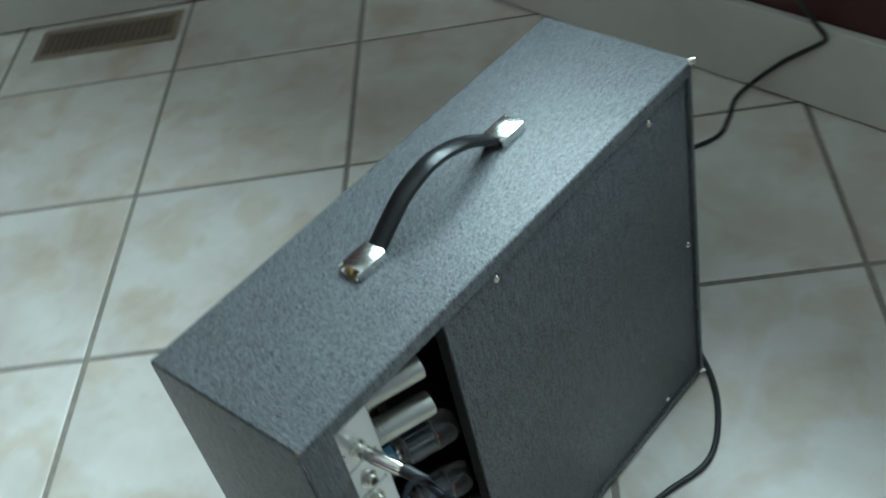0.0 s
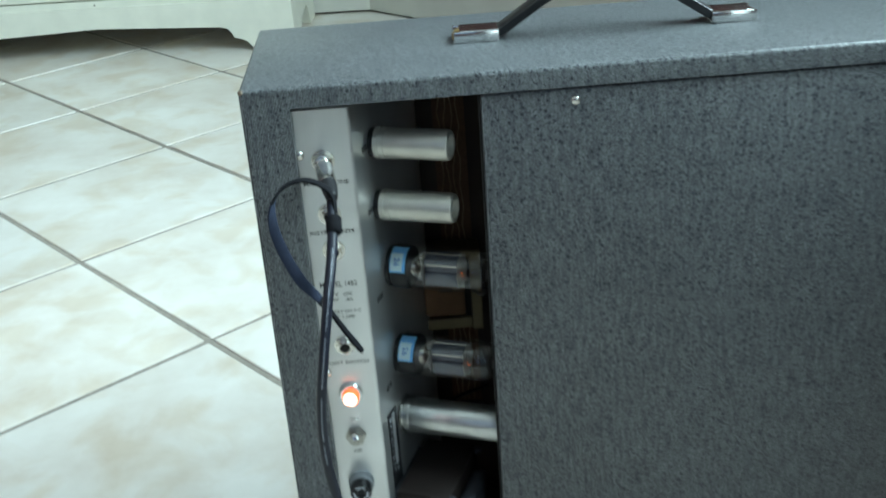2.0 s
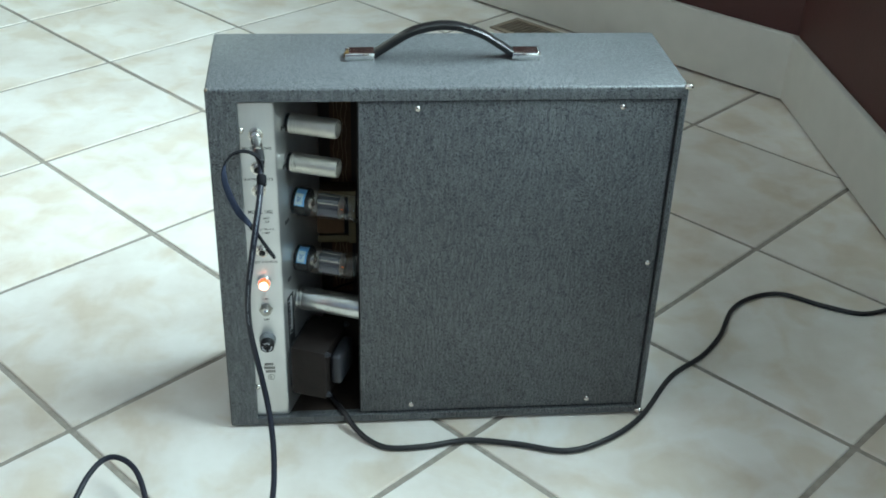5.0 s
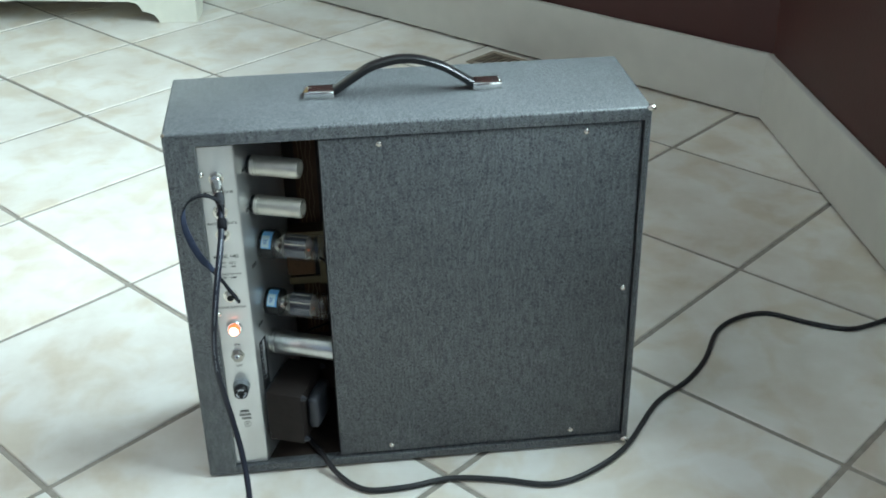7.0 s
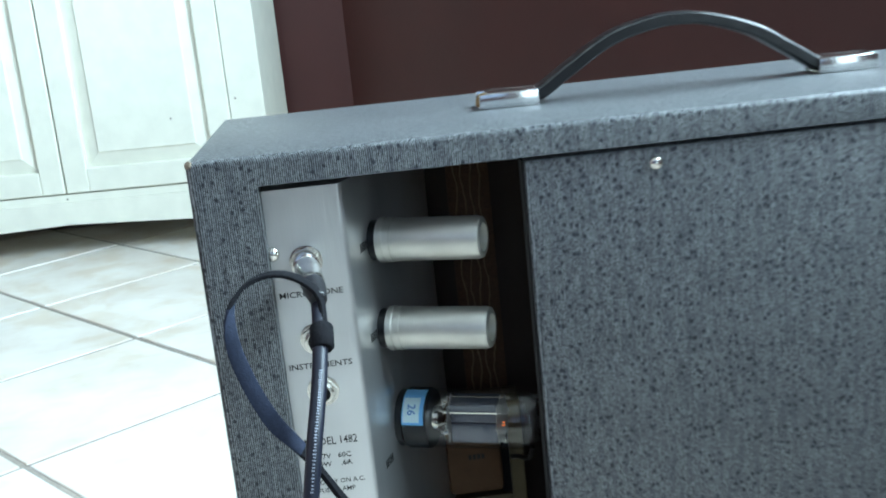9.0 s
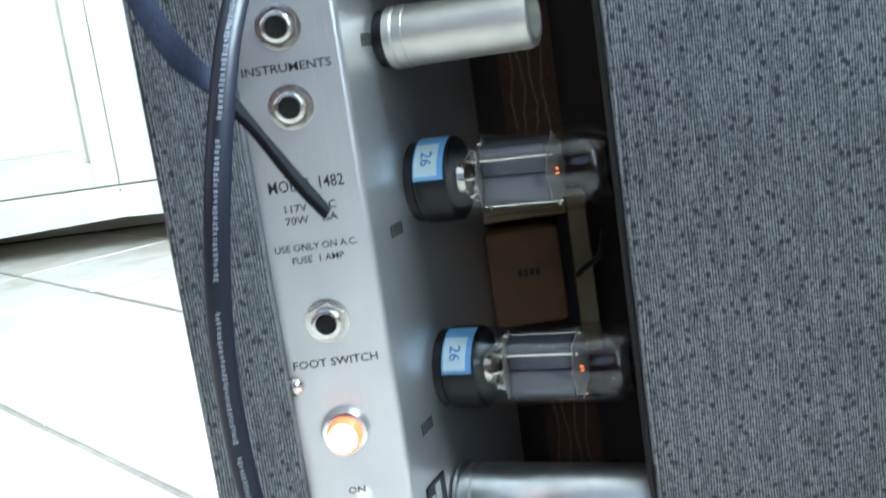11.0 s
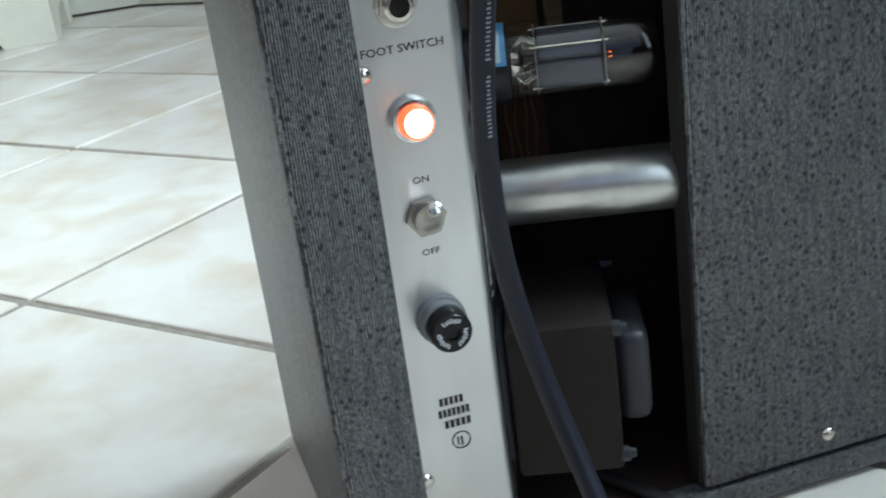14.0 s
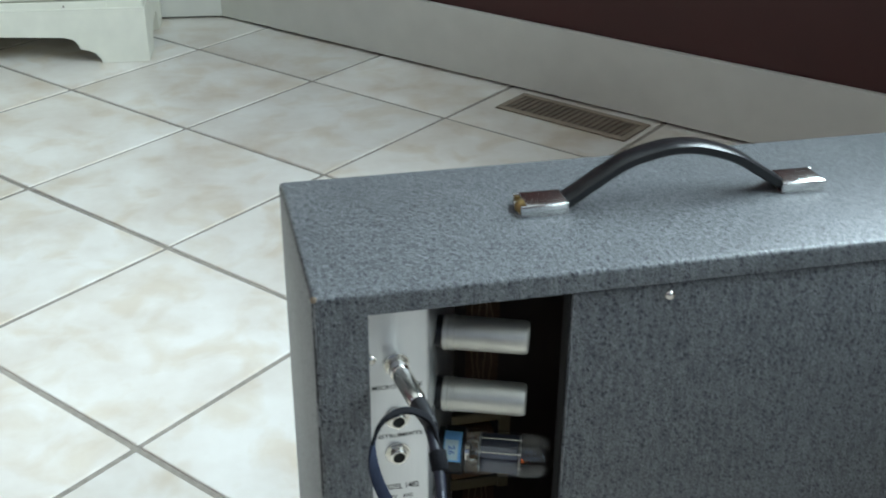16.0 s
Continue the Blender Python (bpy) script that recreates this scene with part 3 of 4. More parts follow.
for k in range(9):
    z = 0.163 - 0.0055 * k
    box(bm, 0.0006, 0.00085, 0.0125 + 0.001 * (k % 3), 0.0165 - 0.001 * (k % 2), z - 0.0007, z + 0.0006, m=SIDE)
    box(bm, 0.0008, 0.00105, 0.0192, 0.0205 + 0.0008 * (k % 3), z - 0.0024, z - 0.0012, m=SIDE)
part("plate_print", bm, PALEPRINT, plate)


def shield_can(z, s=0.034):
    o = on_side(0.003, s, z)
    top = part("shield_can", lathe([(0.0008, 0.0100), (0.0012, 0.0111), (0.0040, 0.0112), (0.0046, 0.0106), (0.050, 0.0104), (0.0522, 0.0098), (0.0528, 0.0088), (0.0528, 0.0070), (0.048, 0.0066), (0.047, 0)], o, OUT), CAN, amp, "satin metal shield can over a small valve", smooth=True)
    part("socket", lathe([(-0.003, 0.0100), (0.0006, 0.0100), (0.0008, 0.0092), (0.0040, 0.0092), (0.0042, 0.0)], o, OUT), BLACK, top, smooth=True)
    part("rim_band", lathe([(0.0060, 0.0107), (0.0062, 0.0110), (0.0081, 0.0110), (0.0084, 0.0107)], o, OUT), CAN, top, smooth=True)


shield_can(0.3730), shield_can(0.3278)


def wrap(o, a0, a1, h0, h1, r, thick):
    """A paper wrapped round part of a valve's base."""
    bm = bmesh.new()
    rows = []
    for k in range(13):
        a = radians(a0 + (a1 - a0) * k / 12)
        d = DEEP * math.cos(a) - Vector((0, 0, 1)) * math.sin(a)
        rows.append([bm.verts.new(o + OUT * h + d * r) for h in (h0, h1)])
    for p, q in zip(rows, rows[1:]):
        bm.faces.new((p[0], p[1], q[1], q[0]))
    bmesh.ops.solidify(bm, geom=bm.faces[:], thickness=thick)
    return bm


def valve(z, s=0.047):
    o = on_side(0.003, s, z)
    up = Vector((0, 0, 1))
    place = Matrix.Translation(OUT * 0.003 + DEEP * s + up * z) @ SIDE
    tube = part("power_valve", lathe([(0.0128, 0.0), (0.0131, 0.0138), (0.0155, 0.0149), (0.021, 0.0152), (0.060, 0.0151), (0.0635, 0.0148), (0.066, 0.0141), (0.0685, 0.0129), (0.0705, 0.0111), (0.0720, 0.0090), (0.0732, 0.0062), (0.0740, 0.0030), (0.0742, 0.0)], o, OUT, 40), BULB, amp, "glass power valve with black base, glowing inside", smooth=True)
    tube.visible_shadow = False
    part("socket", lathe([(-0.003, 0.0148), (0.0002, 0.0148), (0.0004, 0.0142), (0.0012, 0.0142), (0.0013, 0)], o, OUT), BLACK, tube, smooth=True)
    part("valve_base", lathe([(0.0013, 0.0150), (0.0017, 0.0157), (0.0124, 0.0157), (0.0136, 0.0150), (0.0136, 0.0138), (0.0128, 0.0)], o, OUT, 36), BLACK, tube, "black bakelite base", smooth=True)
    part("label", wrap(o, 188, 266, 0.0012, 0.0128, 0.01585, 0.00015), LABEL, tube, "blue paper label, brightened for daylight glare, with a pale square", smooth=True)
    part("label_patch", wrap(o, 193, 240, 0.0020, 0.0108, 0.0163, 0.0001), LABELPATCH, tube, smooth=True)
    a = radians(216)
    d = DEEP * math.cos(a) - up * math.sin(a)
    u = OUT.cross(d)
    m = Matrix(((u.x, OUT.x, d.x, 0), (u.y, OUT.y, d.y, 0), (u.z, OUT.z, d.z, 0), (0, 0, 0, 1)))
    m.translation = o + OUT * 0.0064 + d * 0.01648
    lettering("label_number", "26", 0.0042, m, LABELINK, tube)
    # inner works: a creased anode between two mica discs, held by rods
    for z0, z1, lean in ((0.0006, 0.0110, 4), (-0.0110, -0.0006, -7)):
        bm = box(bmesh.new(), 0.0245, 0.0490, -0.0072, 0.0072, z0, z1, 0.0012, m=Matrix.Rotation(radians(lean), 4, "X"))
        bmesh.ops.transform(bm, matrix=place, verts=bm.verts)
        part("anode", bm, PLATE, tube, "grey metal anode half", smooth=True)
    for h in (0.0236, 0.0496):
        bm = bmesh.new()
        ring = []
        for k in range(32):
            a, r = 2 * math.pi * k / 32, 0.0136 if k % 4 == 0 else 0.0112
            ring.append(o + OUT * h + DEEP * (r * math.cos(a)) + up * (r * math.sin(a)))
        lo, hi = [[bm.verts.new(p + OUT * t) for p in ring] for t in (0, 0.0005)]
        bm.faces.new(lo), bm.faces.new(hi)
        for k in range(32):
            bm.faces.new((lo[k], lo[(k + 1) % 32], hi[(k + 1) % 32], hi[k]))
        part("mica_disc", bm, MICA, tube)
    # first rod stands in for the bright highlight line along the anode
    for y, zz in ((-0.0080, 0.0062), (0.0, 0.0116), (0.0, -0.0116)):
        p = o + DEEP * y + up * zz
        part("rod_and_glint", sweep(bmesh.new(), [p + OUT * 0.0218, p + OUT * 0.0516], 0.00042, 6), NICKEL, tube)
    bm = bmesh.new()
    for k in range(8):
        a = 2 * math.pi * k / 8
        off = DEEP * (0.0066 * math.cos(a)) + up * (0.0066 * math.sin(a))
        sweep(bm, [o + OUT * 0.0148 + off * 0.8, o + OUT * 0.0190 + off * 1.4, o + OUT * 0.0240 + off], 0.0004, 6)
    turned(bm, [(0.0145, 0.0065), (0.0172, 0.0060), (0.0185, 0.0035), (0.0188, 0)], o, OUT, 16)
    part("stem_wires", bm, NICKEL, tube)
    bm = bmesh.new()
    for zz in (-0.0006, 0.0006):
        sweep(bm, [o + OUT * 0.0514 + up * (zz * 1.6) - DEEP * 0.006, o + OUT * 0.0526 + up * (zz * 1.2) - DEEP * 0.006], 0.0002, 8)
    part("heater", bm, FILAMENT, tube, "orange glowing heater tip")
    part("getter_flash", lathe([(0.0702, 0.0099), (0.0714, 0.0080), (0.0724, 0.0052), (0.0729, 0.0)], o, OUT, 28), GETTER, tube, "silvery mirror inside the dome", smooth=True)


valve(0.2745), valve(0.2020)

can = part("filter_capacitor", lathe([(0.0, 0.0145), (0.0012, 0.0145), (0.0014, 0.0118), (0.003, 0.0118), (0.0034, 0.0133), (0.006, 0.0135), (0.0066, 0.0129), (0.0078, 0.0129), (0.0084, 0.0134), (0.0765, 0.0132), (0.078, 0.0120), (0.078, 0)], on_side(0.001, 0.0445, 0.1500), OUT, 40), CANBRIGHT, amp, "long bright metal filter capacitor can", smooth=True)

trafo = part("power_transformer", box(bmesh.new(), 0.004, 0.046, 0.004, 0.076, 0.042, 0.107, 0.002, m=SIDE), IRON, amp, "brown lacquered power transformer with grey end bell", smooth=True)
part("end_bell", box(bmesh.new(), 0.0462, 0.0600, 0.016, 0.062, 0.056, 0.096, 0.005, 3, m=SIDE), BELL, trafo, "rounded grey steel end bell", smooth=True)
part("end_bell", box(bmesh.new(), -0.002, 0.0038, 0.010, 0.070, 0.046, 0.103, 0.0025, 2, m=SIDE), BELL, trafo, smooth=True)
for z in (0.1035, 0.0475):
    for s in (0.0075, 0.072):
        part("bolt", lathe([(-0.001, 0.0034), (0.0025, 0.0034), (0.0027, 0.0022), (0.005, 0.0020), (0.0052, 0)], on_side(0.046, s, z), OUT, 8), BELL, trafo, smooth=True)

choke = part("output_transformer", boxed(0.1045, 0.1365, 0.106, 0.132, 0.1985, 0.241, 0.003), KRAFT, amp, "small transformer wound in brown kraft paper", smooth=True)
frame_bits = bmesh.new()
box(frame_bits, 0.1415, 0.1500, 0.112, 0.136, 0.182, 0.252, 0.0008), box(frame_bits, 0.100, 0.1415, 0.112, 0.136, 0.184, 0.1935, 0.0008), box(frame_bits, 0.100, 0.1415, 0.112, 0.136, 0.244, 0.252, 0.0008)
part("bracket", frame_bits, STEELGOLD, choke, "yellowed steel mounting bracket")
part("core", boxed(0.1366, 0.1414, 0.114, 0.134, 0.1940, 0.2435), DARK, choke)
bm = bmesh.new()
bars(bm, 0.117, 0.127, 0.222, 0.003, 4, 0.3, 0.106)
part("faded_print", bm, INK, choke)
for k, mat in enumerate((KRAFT, YELLOWWIRE, BLACK)):
    pts = spline([(0.105, 0.112, 0.222 + 0.004 * k), (0.100, 0.104, 0.224 + 0.003 * k), (0.0965, 0.098, 0.217 + 0.003 * k), (0.098, 0.096, 0.205 + 0.003 * k), (0.0925, 0.082, 0.199 + 0.002 * k)], 6)
    part("lead_wire", sweep(bmesh.new(), pts, 0.0011, 8), mat, choke, smooth=True)

# strip of grille cloth seen through the slot of the front board
cloth = part("grille_cloth", boxed(0.1215, 0.146, 0.1362, 0.1376, 0.10, 0.408), BROWNCLOTH, amp, "brown grille cloth with glittering threads, seen from inside")
for k in range(4):
    x = 0.1262 + 0.0046 * k
    pts = [Vector((x + 0.0009 * math.sin(60 * math.pi * z + k * 1.7) + 0.0004 * random.uniform(-1, 1), 0.1358, z)) for z in np.linspace(0.102, 0.406, 90)]
    part("glitter_thread", sweep(bmesh.new(), pts, 0.0005, 5), THREAD, cloth)
for pts in ([(0.150, 0.06, 0.245), (0.149, 0.075, 0.232), (0.145, 0.1, 0.222), (0.142, 0.118, 0.214)], [(0.098, 0.09, 0.12), (0.108, 0.075, 0.125), (0.121, 0.085, 0.135), (0.150, 0.11, 0.13)]):
    part("loose_wire", sweep(bmesh.new(), spline(pts, 6), 0.0013, 8), BLACK, amp, smooth=True)

# the carrying handle
handle = new("carry_handle")
handle.parent = amp
tagged(handle, "black strap handle between two chrome end clips")
hy = 0.084
arc = spline([(0.158, hy, 0.4292), (0.171, hy, 0.4308), (0.188, hy, 0.4415), (0.210, hy, 0.4545), (0.232, hy, 0.4605), (0.247, hy, 0.4615), (0.262, hy, 0.4595), (0.284, hy, 0.4520), (0.303, hy, 0.4405), (0.319, hy, 0.4306), (0.332, hy, 0.4292)], 6)
part("strap", ribbon(bmesh.new(), arc, [Vector((0, 0.0078, 0)) for k in range(len(arc))], 0.0046), LEATHER, handle, smooth=True)
for x0, x1, flip in ((0.1395, 0.1705, 1), (0.3165, 0.3475, -1)):
    bm = boxed(x0, x1, hy - 0.0108, hy + 0.0108, 0.4262, 0.4272, 0.0003)
    box(bm, x0 + (0.004 if flip > 0 else 0), x1 - (0.002 if flip < 0 else 0), hy - 0.0104, hy + 0.0104, 0.4318, 0.4342, 0.001)
    box(bm, x0, x1, hy - 0.0110, hy - 0.0086, 0.4263, 0.4338, 0.0009), box(bm, x0, x1, hy + 0.0086, hy + 0.0110, 0.4263, 0.4338, 0.0009)
    clip = part("end_clip", bm, CHROME, handle, "chrome end clip", smooth=True)
    xs = x0 + 0.004 if flip > 0 else x1 - 0.004
    part("clip_screw", lathe([(0, 0.0052), (0.004, 0.0050), (0.0062, 0.0030), (0.0068, 0)], (xs, hy, 0.4270), (0, 0, 1), 16), BRASS if flip > 0 else CHROME, clip, smooth=True)

# ---- the instrument cable, its plug and hook strap ----
cable = thing("instrument_cable", "navy instrument cable plugged into the microphone socket, trailing on the tiles", "cable")
drop = spline([(0.0535, -0.038, 0.3725), (0.0555, -0.060, 0.3665), (0.0545, -0.082, 0.350), (0.0510, -0.1038, 0.330), (0.0458, -0.1160, 0.300), (0.0410, -0.1165, 0.270), (0.0384, -0.1107, 0.240),
               (0.0386, -0.1040, 0.210), (0.0417, -0.0997, 0.180), (0.0470, -0.1029, 0.150), (0.0529, -0.1147, 0.120), (0.0572, -0.1357, 0.090), (0.0576, -0.165, 0.060), (0.0520, -0.196, 0.030),
               (0.044, -0.232, 0.0085), (0.030, -0.275, 0.0035), (0.0, -0.325, 0.0034), (-0.045, -0.325, 0.0034), (-0.068, -0.255, 0.006), (-0.072, -0.170, 0.018), (-0.090, -0.110, 0.034), (-0.118, -0.090, 0.040),
               (-0.140, -0.110, 0.034), (-0.160, -0.170, 0.016), (-0.185, -0.26, 0.0040), (-0.24, -0.38, 0.0034), (-0.40, -0.52, 0.0034), (-0.62, -0.60, 0.0034)], 9)
part("jacket", sweep(bmesh.new(), drop, 0.0031, 14), BLUEBLACK, cable, smooth=True)
plug_dir = Vector((0.0065, -0.0440, -0.0015)).normalized()
plug = part("plug", lathe([(-0.006, 0.0031), (0.0, 0.0031), (0.0002, 0.0058), (0.004, 0.0060), (0.0045, 0.0050), (0.008, 0.0050), (0.0085, 0.0058), (0.030, 0.0054), (0.0335, 0.0048), (0.036, 0.0036)], (0.0475, 0.0005, 0.374), plug_dir, 24), NICKEL, cable, "straight nickel jack plug", smooth=True)
part("strain_relief", lathe([(0.0345, 0.0050), (0.040, 0.0050), (0.050, 0.0042), (0.0555, 0.0036), (0.056, 0.0030)], (0.0475, 0.0005, 0.374), plug_dir, 20), RUBBER, cable, "black rubber sleeve", smooth=True)

# pale marks along the jacket
rng = random.Random(4)
marks = bmesh.new()
k = 18
while k < 60:
    p, q = drop[k], drop[k + 1]
    d = (q - p).normalized()
    if rng.random() < 0.9 and not 41 < k < 44:
        view = (Vector((0.1, -1, 0.15)) - d * Vector((0.1, -1, 0.15)).dot(d)).normalized()
        side = d.cross(view)
        for j in range(3):
            c = p.lerp(q, 0.17 + 0.33 * j)
            m = Matrix(((side.x, d.x, view.x, 0), (side.y, d.y, view.y, 0), (side.z, d.z, view.z, 0), (0, 0, 0, 1)))
            m.translation = c + view * 0.00305
            box(marks, -0.0007 + 0.0003 * rng.random(), 0.0003 + 0.0003 * rng.random(), -0.0004, 0.0001 * rng.random(), -0.0003, 0.00016, m=m)
    k += 1
part("jacket_print", marks, JACKETPRINT, cable, "row of small pale printed bars")

tie = spline([(0.0575, -0.066, 0.3640), (0.0560, -0.055, 0.3740), (0.0485, -0.0535, 0.3815), (0.0385, -0.055, 0.3850), (0.0280, -0.060, 0.3830), (0.0215, -0.068, 0.3755), (0.0215, -0.073, 0.3620), (0.0270, -0.077, 0.3450), (0.0345, -0.081, 0.3310),
              (0.0430, -0.085, 0.3220), (0.0510, -0.088, 0.3110), (0.0590, -0.091, 0.2985), (0.0665, -0.094, 0.2880)], 6)
halves = []
for k in range(len(tie)):
    u = k / (len(tie) - 1)
    flat = Vector((0.25, 0.95, 0.15)) if u < 0.35 else Vector((0.25, 0.95, 0.15)).lerp(Vector((0.62, 0.25, 0.55)), min(1, (u - 0.35) / 0.15)) if u < 0.7 else Vector((0.62, 0.25, 0.55)).lerp(Vector((0.25, 0.9, 0.3)), min(1, (u - 0.7) / 0.12))
    half = np.interp(u, (0.0, 0.35, 0.48, 0.66, 0.76, 0.84, 0.96, 1.0), (0.0024, 0.0022, 0.0036, 0.0035, 0.0026, 0.0015, 0.0022, 0.0014))
    halves.append(flat.normalized() * float(half))
bend, turn = int(0.40 * len(tie)), int(0.78 * len(tie))
part("strap_loop", ribbon(bmesh.new(), tie[:bend + 1], halves[:bend + 1], 0.0013), TAIL, cable, "black outer side of the strap", smooth=True)
part("hook_strap", ribbon(bmesh.new(), tie[bend:turn], halves[bend:turn], 0.0013), STRAP, cable, "dark blue hook-and-loop strap hanging in a loop", smooth=True)
part("strap_tail", ribbon(bmesh.new(), tie[turn - 1:], halves[turn - 1:], 0.0016), TAIL, cable, "narrow black tail of the strap", smooth=True)
bm = bmesh.new()
turned(bm, [(-0.004, 0.0040), (-0.003, 0.0048), (0.006, 0.0048), (0.007, 0.0040)], (0.0562, -0.068, 0.3615), (0.0, -0.7, -0.6), 16)
part("strap_wrap", bm, TAIL, cable, smooth=True)

# ---- the power cord ----
cord = thing("power_cord", "black rubber power cord running over the tiles to the wall", "cord")
run = spline([(0.095, 0.085, 0.034), (0.105, 0.060, 0.020), (0.118, 0.030, 0.0165), (0.131, 0.004, 0.0160), (0.143, -0.016, 0.0085), (0.160, -0.036, 0.0042), (0.183, -0.0495, 0.0034), (0.225, -0.049, 0.0034), (0.275, -0.041, 0.0034), (0.330, -0.051, 0.0034), (0.385, -0.066, 0.0034), (0.435, -0.050, 0.0034),
              (0.487, -0.0105, 0.0034), (0.545, 0.066, 0.0034), (0.598, 0.108, 0.0034), (0.636, 0.152, 0.0034), (0.672, 0.213, 0.0034), (0.712, 0.243, 0.0034), (0.757, 0.249, 0.0034), (0.805, 0.217, 0.0034), (0.850, 0.195, 0.0034), (0.890, 0.202, 0.0034), (0.930, 0.214, 0.006), (0.957, 0.200, 0.022),
              (0.965, 0.155, 0.070), (0.965, 0.112, 0.108), (0.965, 0.100, 0.126), (0.970, 0.124, 0.148), (0.976, 0.158, 0.170), (0.980, 0.185, 0.20), (0.981, 0.20, 0.26)], 8)
for c in run:
    # the cord leans on the skirting, then on the wall above it
    c.x = min(c.x, 1.017 - 0.0501 * (0.946 - c.y) - (0.0182 if c.z < 0.138 else max(0.0045, 0.0182 - 0.4 * (c.z - 0.138))))
part("jacket", sweep(bmesh.new(), run, 0.0033, 12), RUBBER, cord, smooth=True)

# ---- the white sideboard ----
sideboard = thing("sideboard", "cream painted wooden sideboard with two panelled doors and bracket feet", "cabinet")
sideboard.matrix_world = pose(-0.130, 1.778, 0, 0, 0, -4.8)
WID, DEP, TALL, MID, END = 0.896, 0.29, 0.93, -0.448, -0.018
carcass = bmesh.new()
box(carcass, -WID + 0.004, END - 0.004, 0.022, DEP, 0.07, TALL, 0.002)
part("carcass", carcass, CREAM, sideboard)
face = bmesh.new()
for x0, x1, z0, z1 in ((-0.088, END, 0.10, TALL), (-WID, -WID + 0.088, 0.10, TALL), (-WID + 0.088, -0.088, 0.10, 0.127), (-WID + 0.088, -0.088, 0.86, TALL)):
    box(face, x0, x1, 0.003, 0.0225, z0, z1, 0.0015)
part("face_frame", face, CREAM, sideboard)
part("top_board", boxed(-WID - 0.02, END + 0.02, -0.02, DEP, TALL, TALL + 0.03, 0.006), CREAM, sideboard)


def apron(prof, x_of, thick, name):
    """A shaped base rail: the outline in (x, z), given depth."""
    bm = bmesh.new()
    lo, hi = [[bm.verts.new(x_of(x, t, z)) for x, z in prof] for t in (0, thick)]
    bm.faces.new(lo), bm.faces.new(hi)
    n = len(prof)
    for k in range(n):
        bm.faces.new((lo[k], lo[(k + 1) % n], hi[(k + 1) % n], hi[k]))
    part(name, bm, CREAM, sideboard)


ogee = [(-0.108, 0.0), (-0.112, 0.010), (-0.120, 0.021), (-0.134, 0.027), (-0.148, 0.030), (-0.152, 0.040), (-0.160, 0.050), (-0.178, 0.055)]
front = [(END + 0.004, 0.112), (END + 0.004, 0.0), *ogee, (MID, 0.066), *[(-WID - x, z) for x, z in reversed(ogee)], (-WID - 0.004, 0.0), (-WID - 0.004, 0.112)]
apron(front, lambda x, t, z: (x, t - 0.004, z), 0.022, "base_rail")
side_prof = [(0.0185, 0.112), (0.0185, 0.0), (0.085, 0.0), (0.092, 0.02), (0.11, 0.04), (0.18, 0.055), (0.20, 0.04), (0.22, 0.0), (DEP, 0.0), (DEP, 0.112)]
apron(side_prof, lambda y, t, z: (END + 0.004 - t, y, z), 0.02, "side_rail")
apron(side_prof, lambda y, t, z: (-WID - 0.004 + t, y, z), 0.02, "side_rail")


def panel_door(x0, x1, knob_x, hinge_x):
    z0, z1 = 0.130, 0.857
    bm = bmesh.new()
    sx, bx = 0.048, 0.030
    for a, b, c, d in ((x0, x0 + sx, z0, z1), (x1 - sx, x1, z0, z1), (x0 + sx, x1 - sx, z0, z0 + 0.048), (x0 + sx, x1 - sx, z1 - 0.048, z1)):
        box(bm, a, b, 0.0, 0.020, c, d, 0.0025)
    # fielded panel with sloping margins
    px0, px1, pz0, pz1 = x0 + sx - 0.002, x1 - sx + 0.002, z0 + 0.046, z1 - 0.046
    outer = [bm.verts.new(v) for v in ((px0, 0.013, pz0), (px1, 0.013, pz0), (px1, 0.013, pz1), (px0, 0.013, pz1))]
    inner = [bm.verts.new(v) for v in ((px0 + bx, 0.005, pz0 + bx), (px1 - bx, 0.005, pz0 + bx), (px1 - bx, 0.005, pz1 - bx), (px0 + bx, 0.005, pz1 - bx))]
    field = [bm.verts.new((v.co.x + dx, 0.002, v.co.z + dz)) for v, dx, dz in zip(inner, (0.003, -0.003, -0.003, 0.003), (0.003, 0.003, -0.003, -0.003))]
    for a, b in ((outer, inner), (inner, field)):
        for k in range(4):
            bm.faces.new((a[k], a[(k + 1) % 4], b[(k + 1) % 4], b[k]))
    bm.faces.new(field)
    door = part("door", bm, CREAM, sideboard)
    part("knob", lathe([(0, 0.008), (0.008, 0.007), (0.014, 0.012), (0.021, 0.0145), (0.027, 0.012), (0.030, 0.0)], (knob_x, 0.0, 0.615), (0, -1, 0), 18), KNOBWELL, door, "round brown wooden knob", smooth=True)
    for z in (0.18, 0.80):
        part("hinge", lathe([(0, 0.0035), (0.04, 0.0035), (0.041, 0.002), (0.042, 0)], (hinge_x, -0.001, z - 0.02), (0, 0, 1), 10), NICKEL, door, smooth=True)
    return door


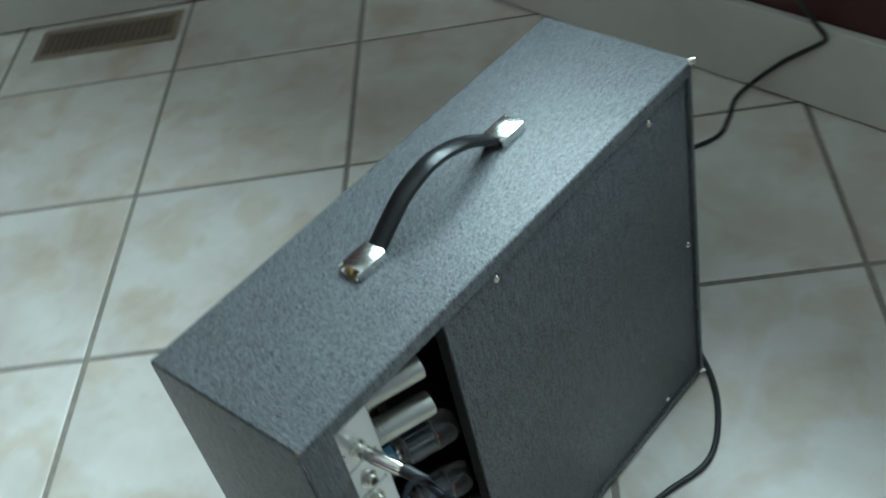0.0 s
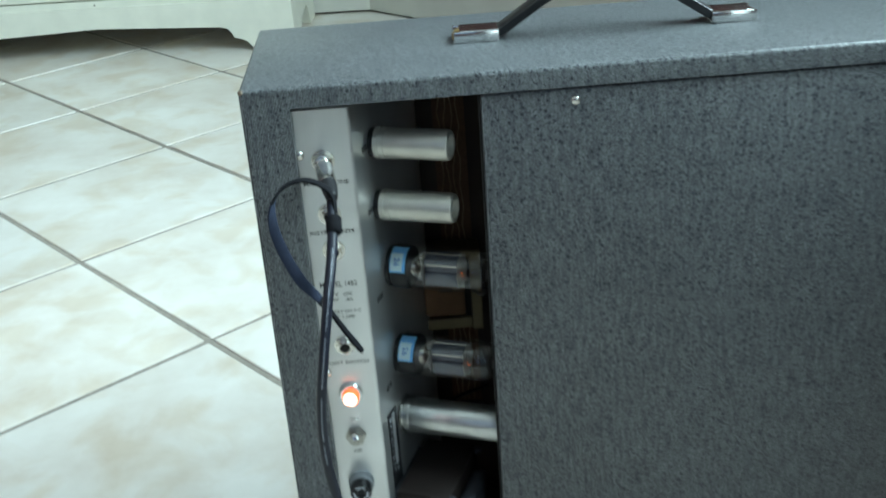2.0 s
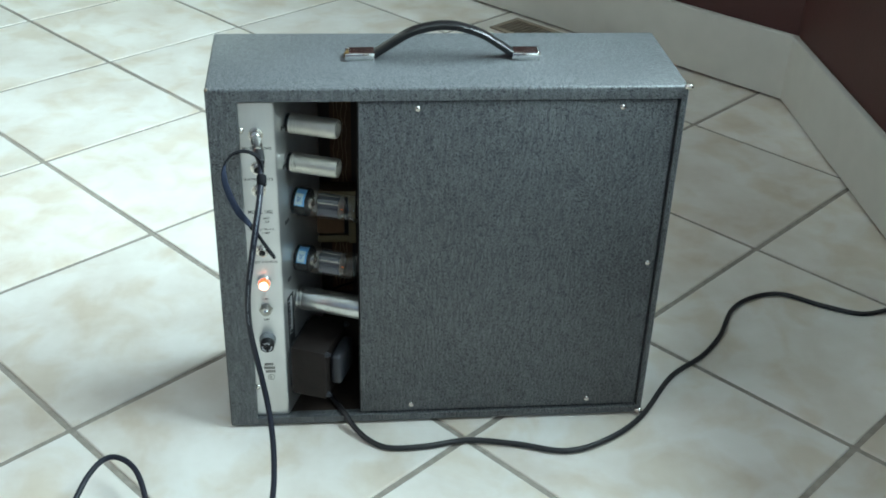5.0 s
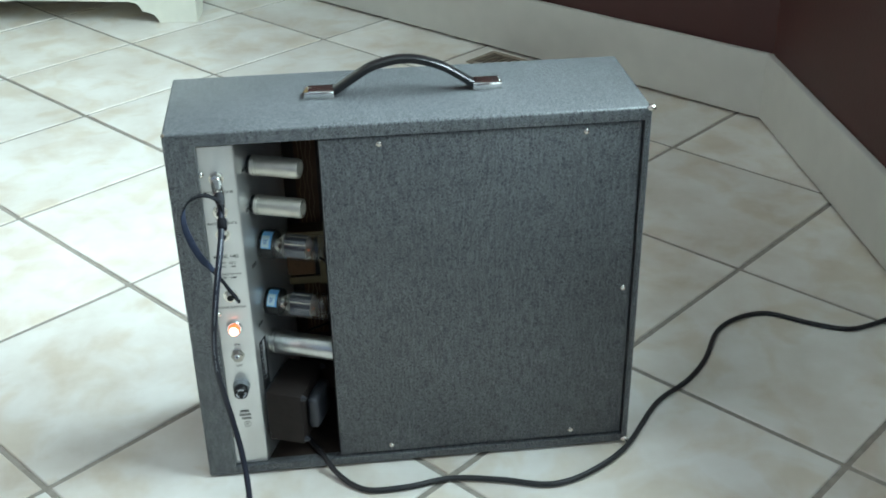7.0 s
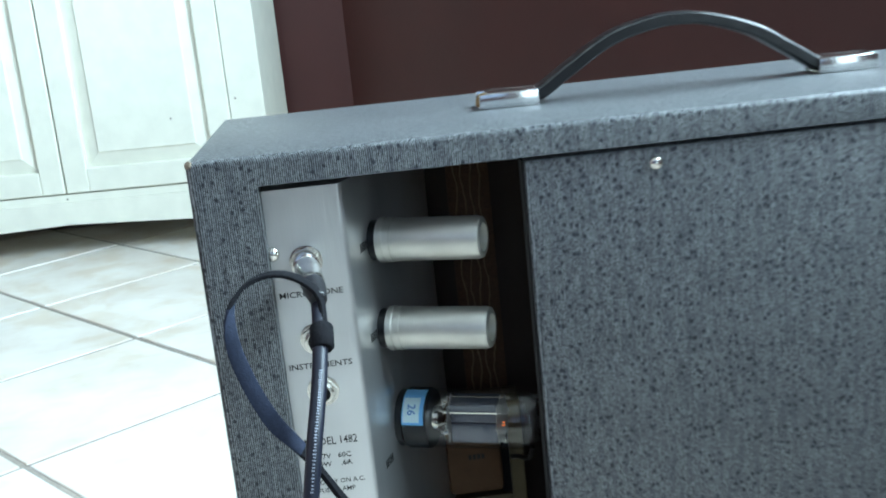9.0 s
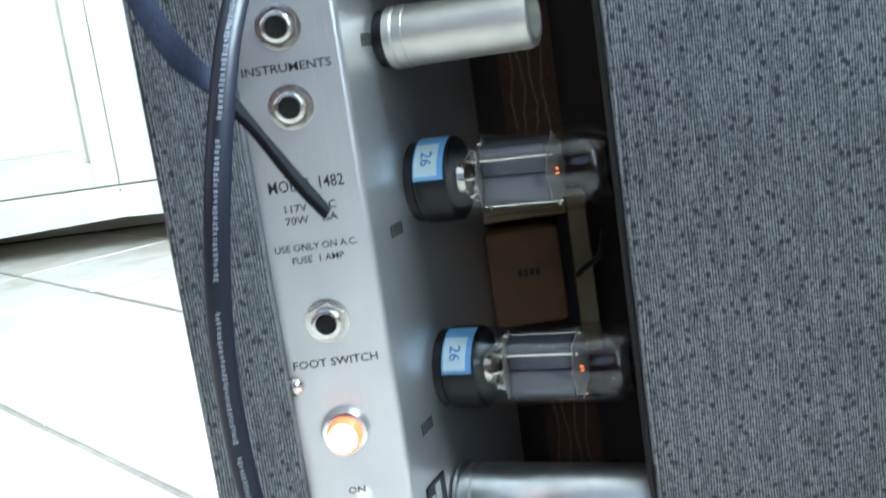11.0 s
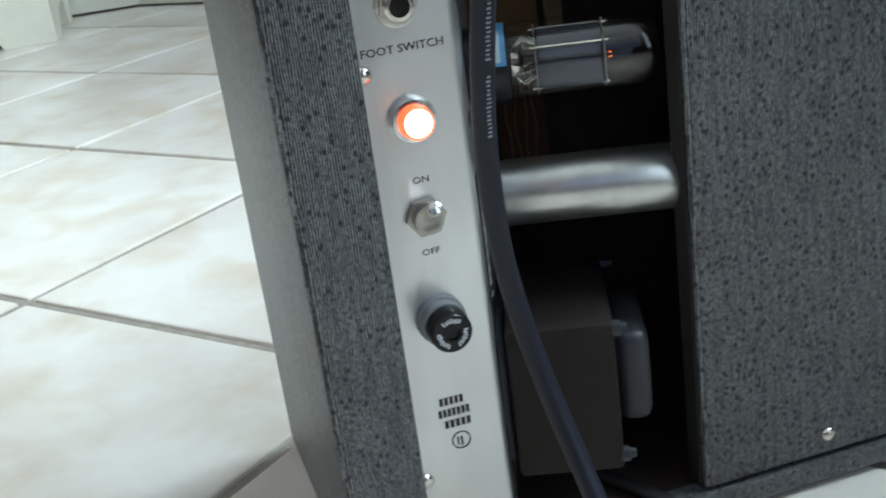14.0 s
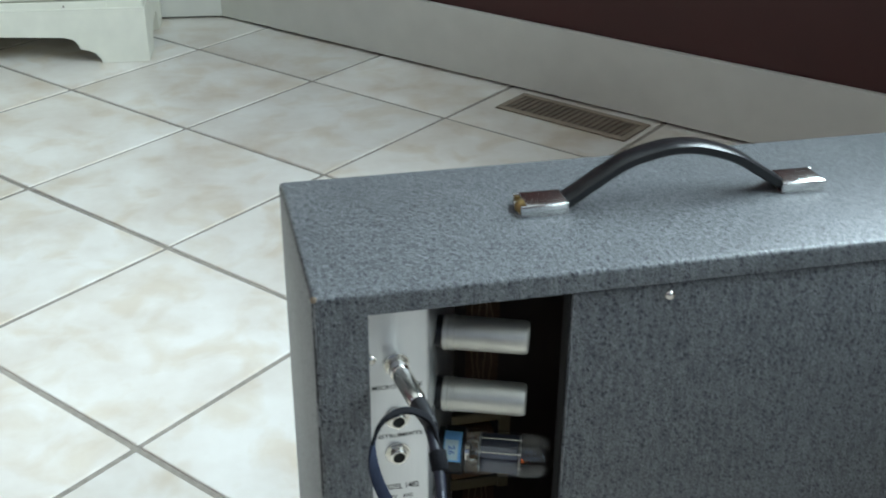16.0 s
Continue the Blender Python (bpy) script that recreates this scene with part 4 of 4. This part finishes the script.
panel_door(MID + 0.0015, -0.0895, MID + 0.022, -0.0885)
panel_door(-WID + 0.0895, MID - 0.0015, MID - 0.022, -WID + 0.0885)
for x, z in ((-0.17, 0.118), (MID + 0.002, 0.119), (-0.065, 0.215), (-0.075, 0.29), (-0.21, 0.262)):
    part("nail_hole", lathe([(0, 0.0022), (0.0006, 0.0018), (0.0007, 0)], (x, 0.0031 if z > 0.2 and x > -0.1 else -0.0038 if z < 0.12 else 0.0022, z), (0, -1, 0), 8), VENT, sideboard)

# ---- floor register ----
register = thing("floor_register", "brown metal floor register set into the tiles by the skirting", "vent")
register.matrix_world = pose(0.604, 1.296, 0, 0, 0, 40.2)
bm = bmesh.new()
for x0, x1, y0, y1 in ((-0.048, -0.034, -0.135, 0.135), (0.034, 0.048, -0.135, 0.135), (-0.034, 0.034, -0.135, -0.122), (-0.034, 0.034, 0.122, 0.135)):
    box(bm, x0, x1, y0, y1, 0.0003, 0.0032, 0.0008)
part("frame", bm, VENTRIM, register)
# flat dark brown sheet in place of the shaded depth below the slats
part("well_shade", boxed(-0.034, 0.034, -0.122, 0.122, 0.0003, 0.0010), KNOBWELL, register)
for k in range(20):
    y = -0.116 + 0.0122 * k
    part("slat", boxed(-0.034, 0.034, y - 0.0044, y + 0.0044, 0.0011, 0.0026, 0.0004, 1), VENT, register)

# ---- floor tiles ----
bm = boxed(-0.1575, 0.1575, -0.1597, 0.1597, -0.009, 0.0, 0.0022, 2)
tile_me = bpy.data.meshes.new("floor_tile")
bmesh.ops.recalc_face_normals(bm, faces=bm.faces)
bm.to_mesh(tile_me)
bm.free()
tile_me.materials.append(TILE)
ORIGIN = Vector((-0.150, 0.466, 0))


def in_room(p):
    def side(a, b):
        return (b.x - a.x) * (p.y - a.y) - (b.y - a.y) * (p.x - a.x)
    return XW - 0.02 < p.x < 1.3 and YS - 0.02 < p.y < 2.3 and side(CORNER_IN, CORNER_OUT) < 0.16 and side(CORNER_OUT, WALL_C) < 0.7


for i in range(-14, 15):
    for j in range(-14, 15):
        c = ORIGIN + E1 * (PITCH_1 * (i + 0.5)) + E2 * (PITCH_2 * (j + 0.5))
        if in_room(c):
            ob = new("tile", tile_me)
            ob.matrix_world = pose(c.x, c.y, random.uniform(-0.0006, 0.0), random.uniform(-0.1, 0.1), random.uniform(-0.1, 0.1), 40.2 + 180 * random.randrange(2) + random.uniform(-0.15, 0.15))
            ob.parent = floor
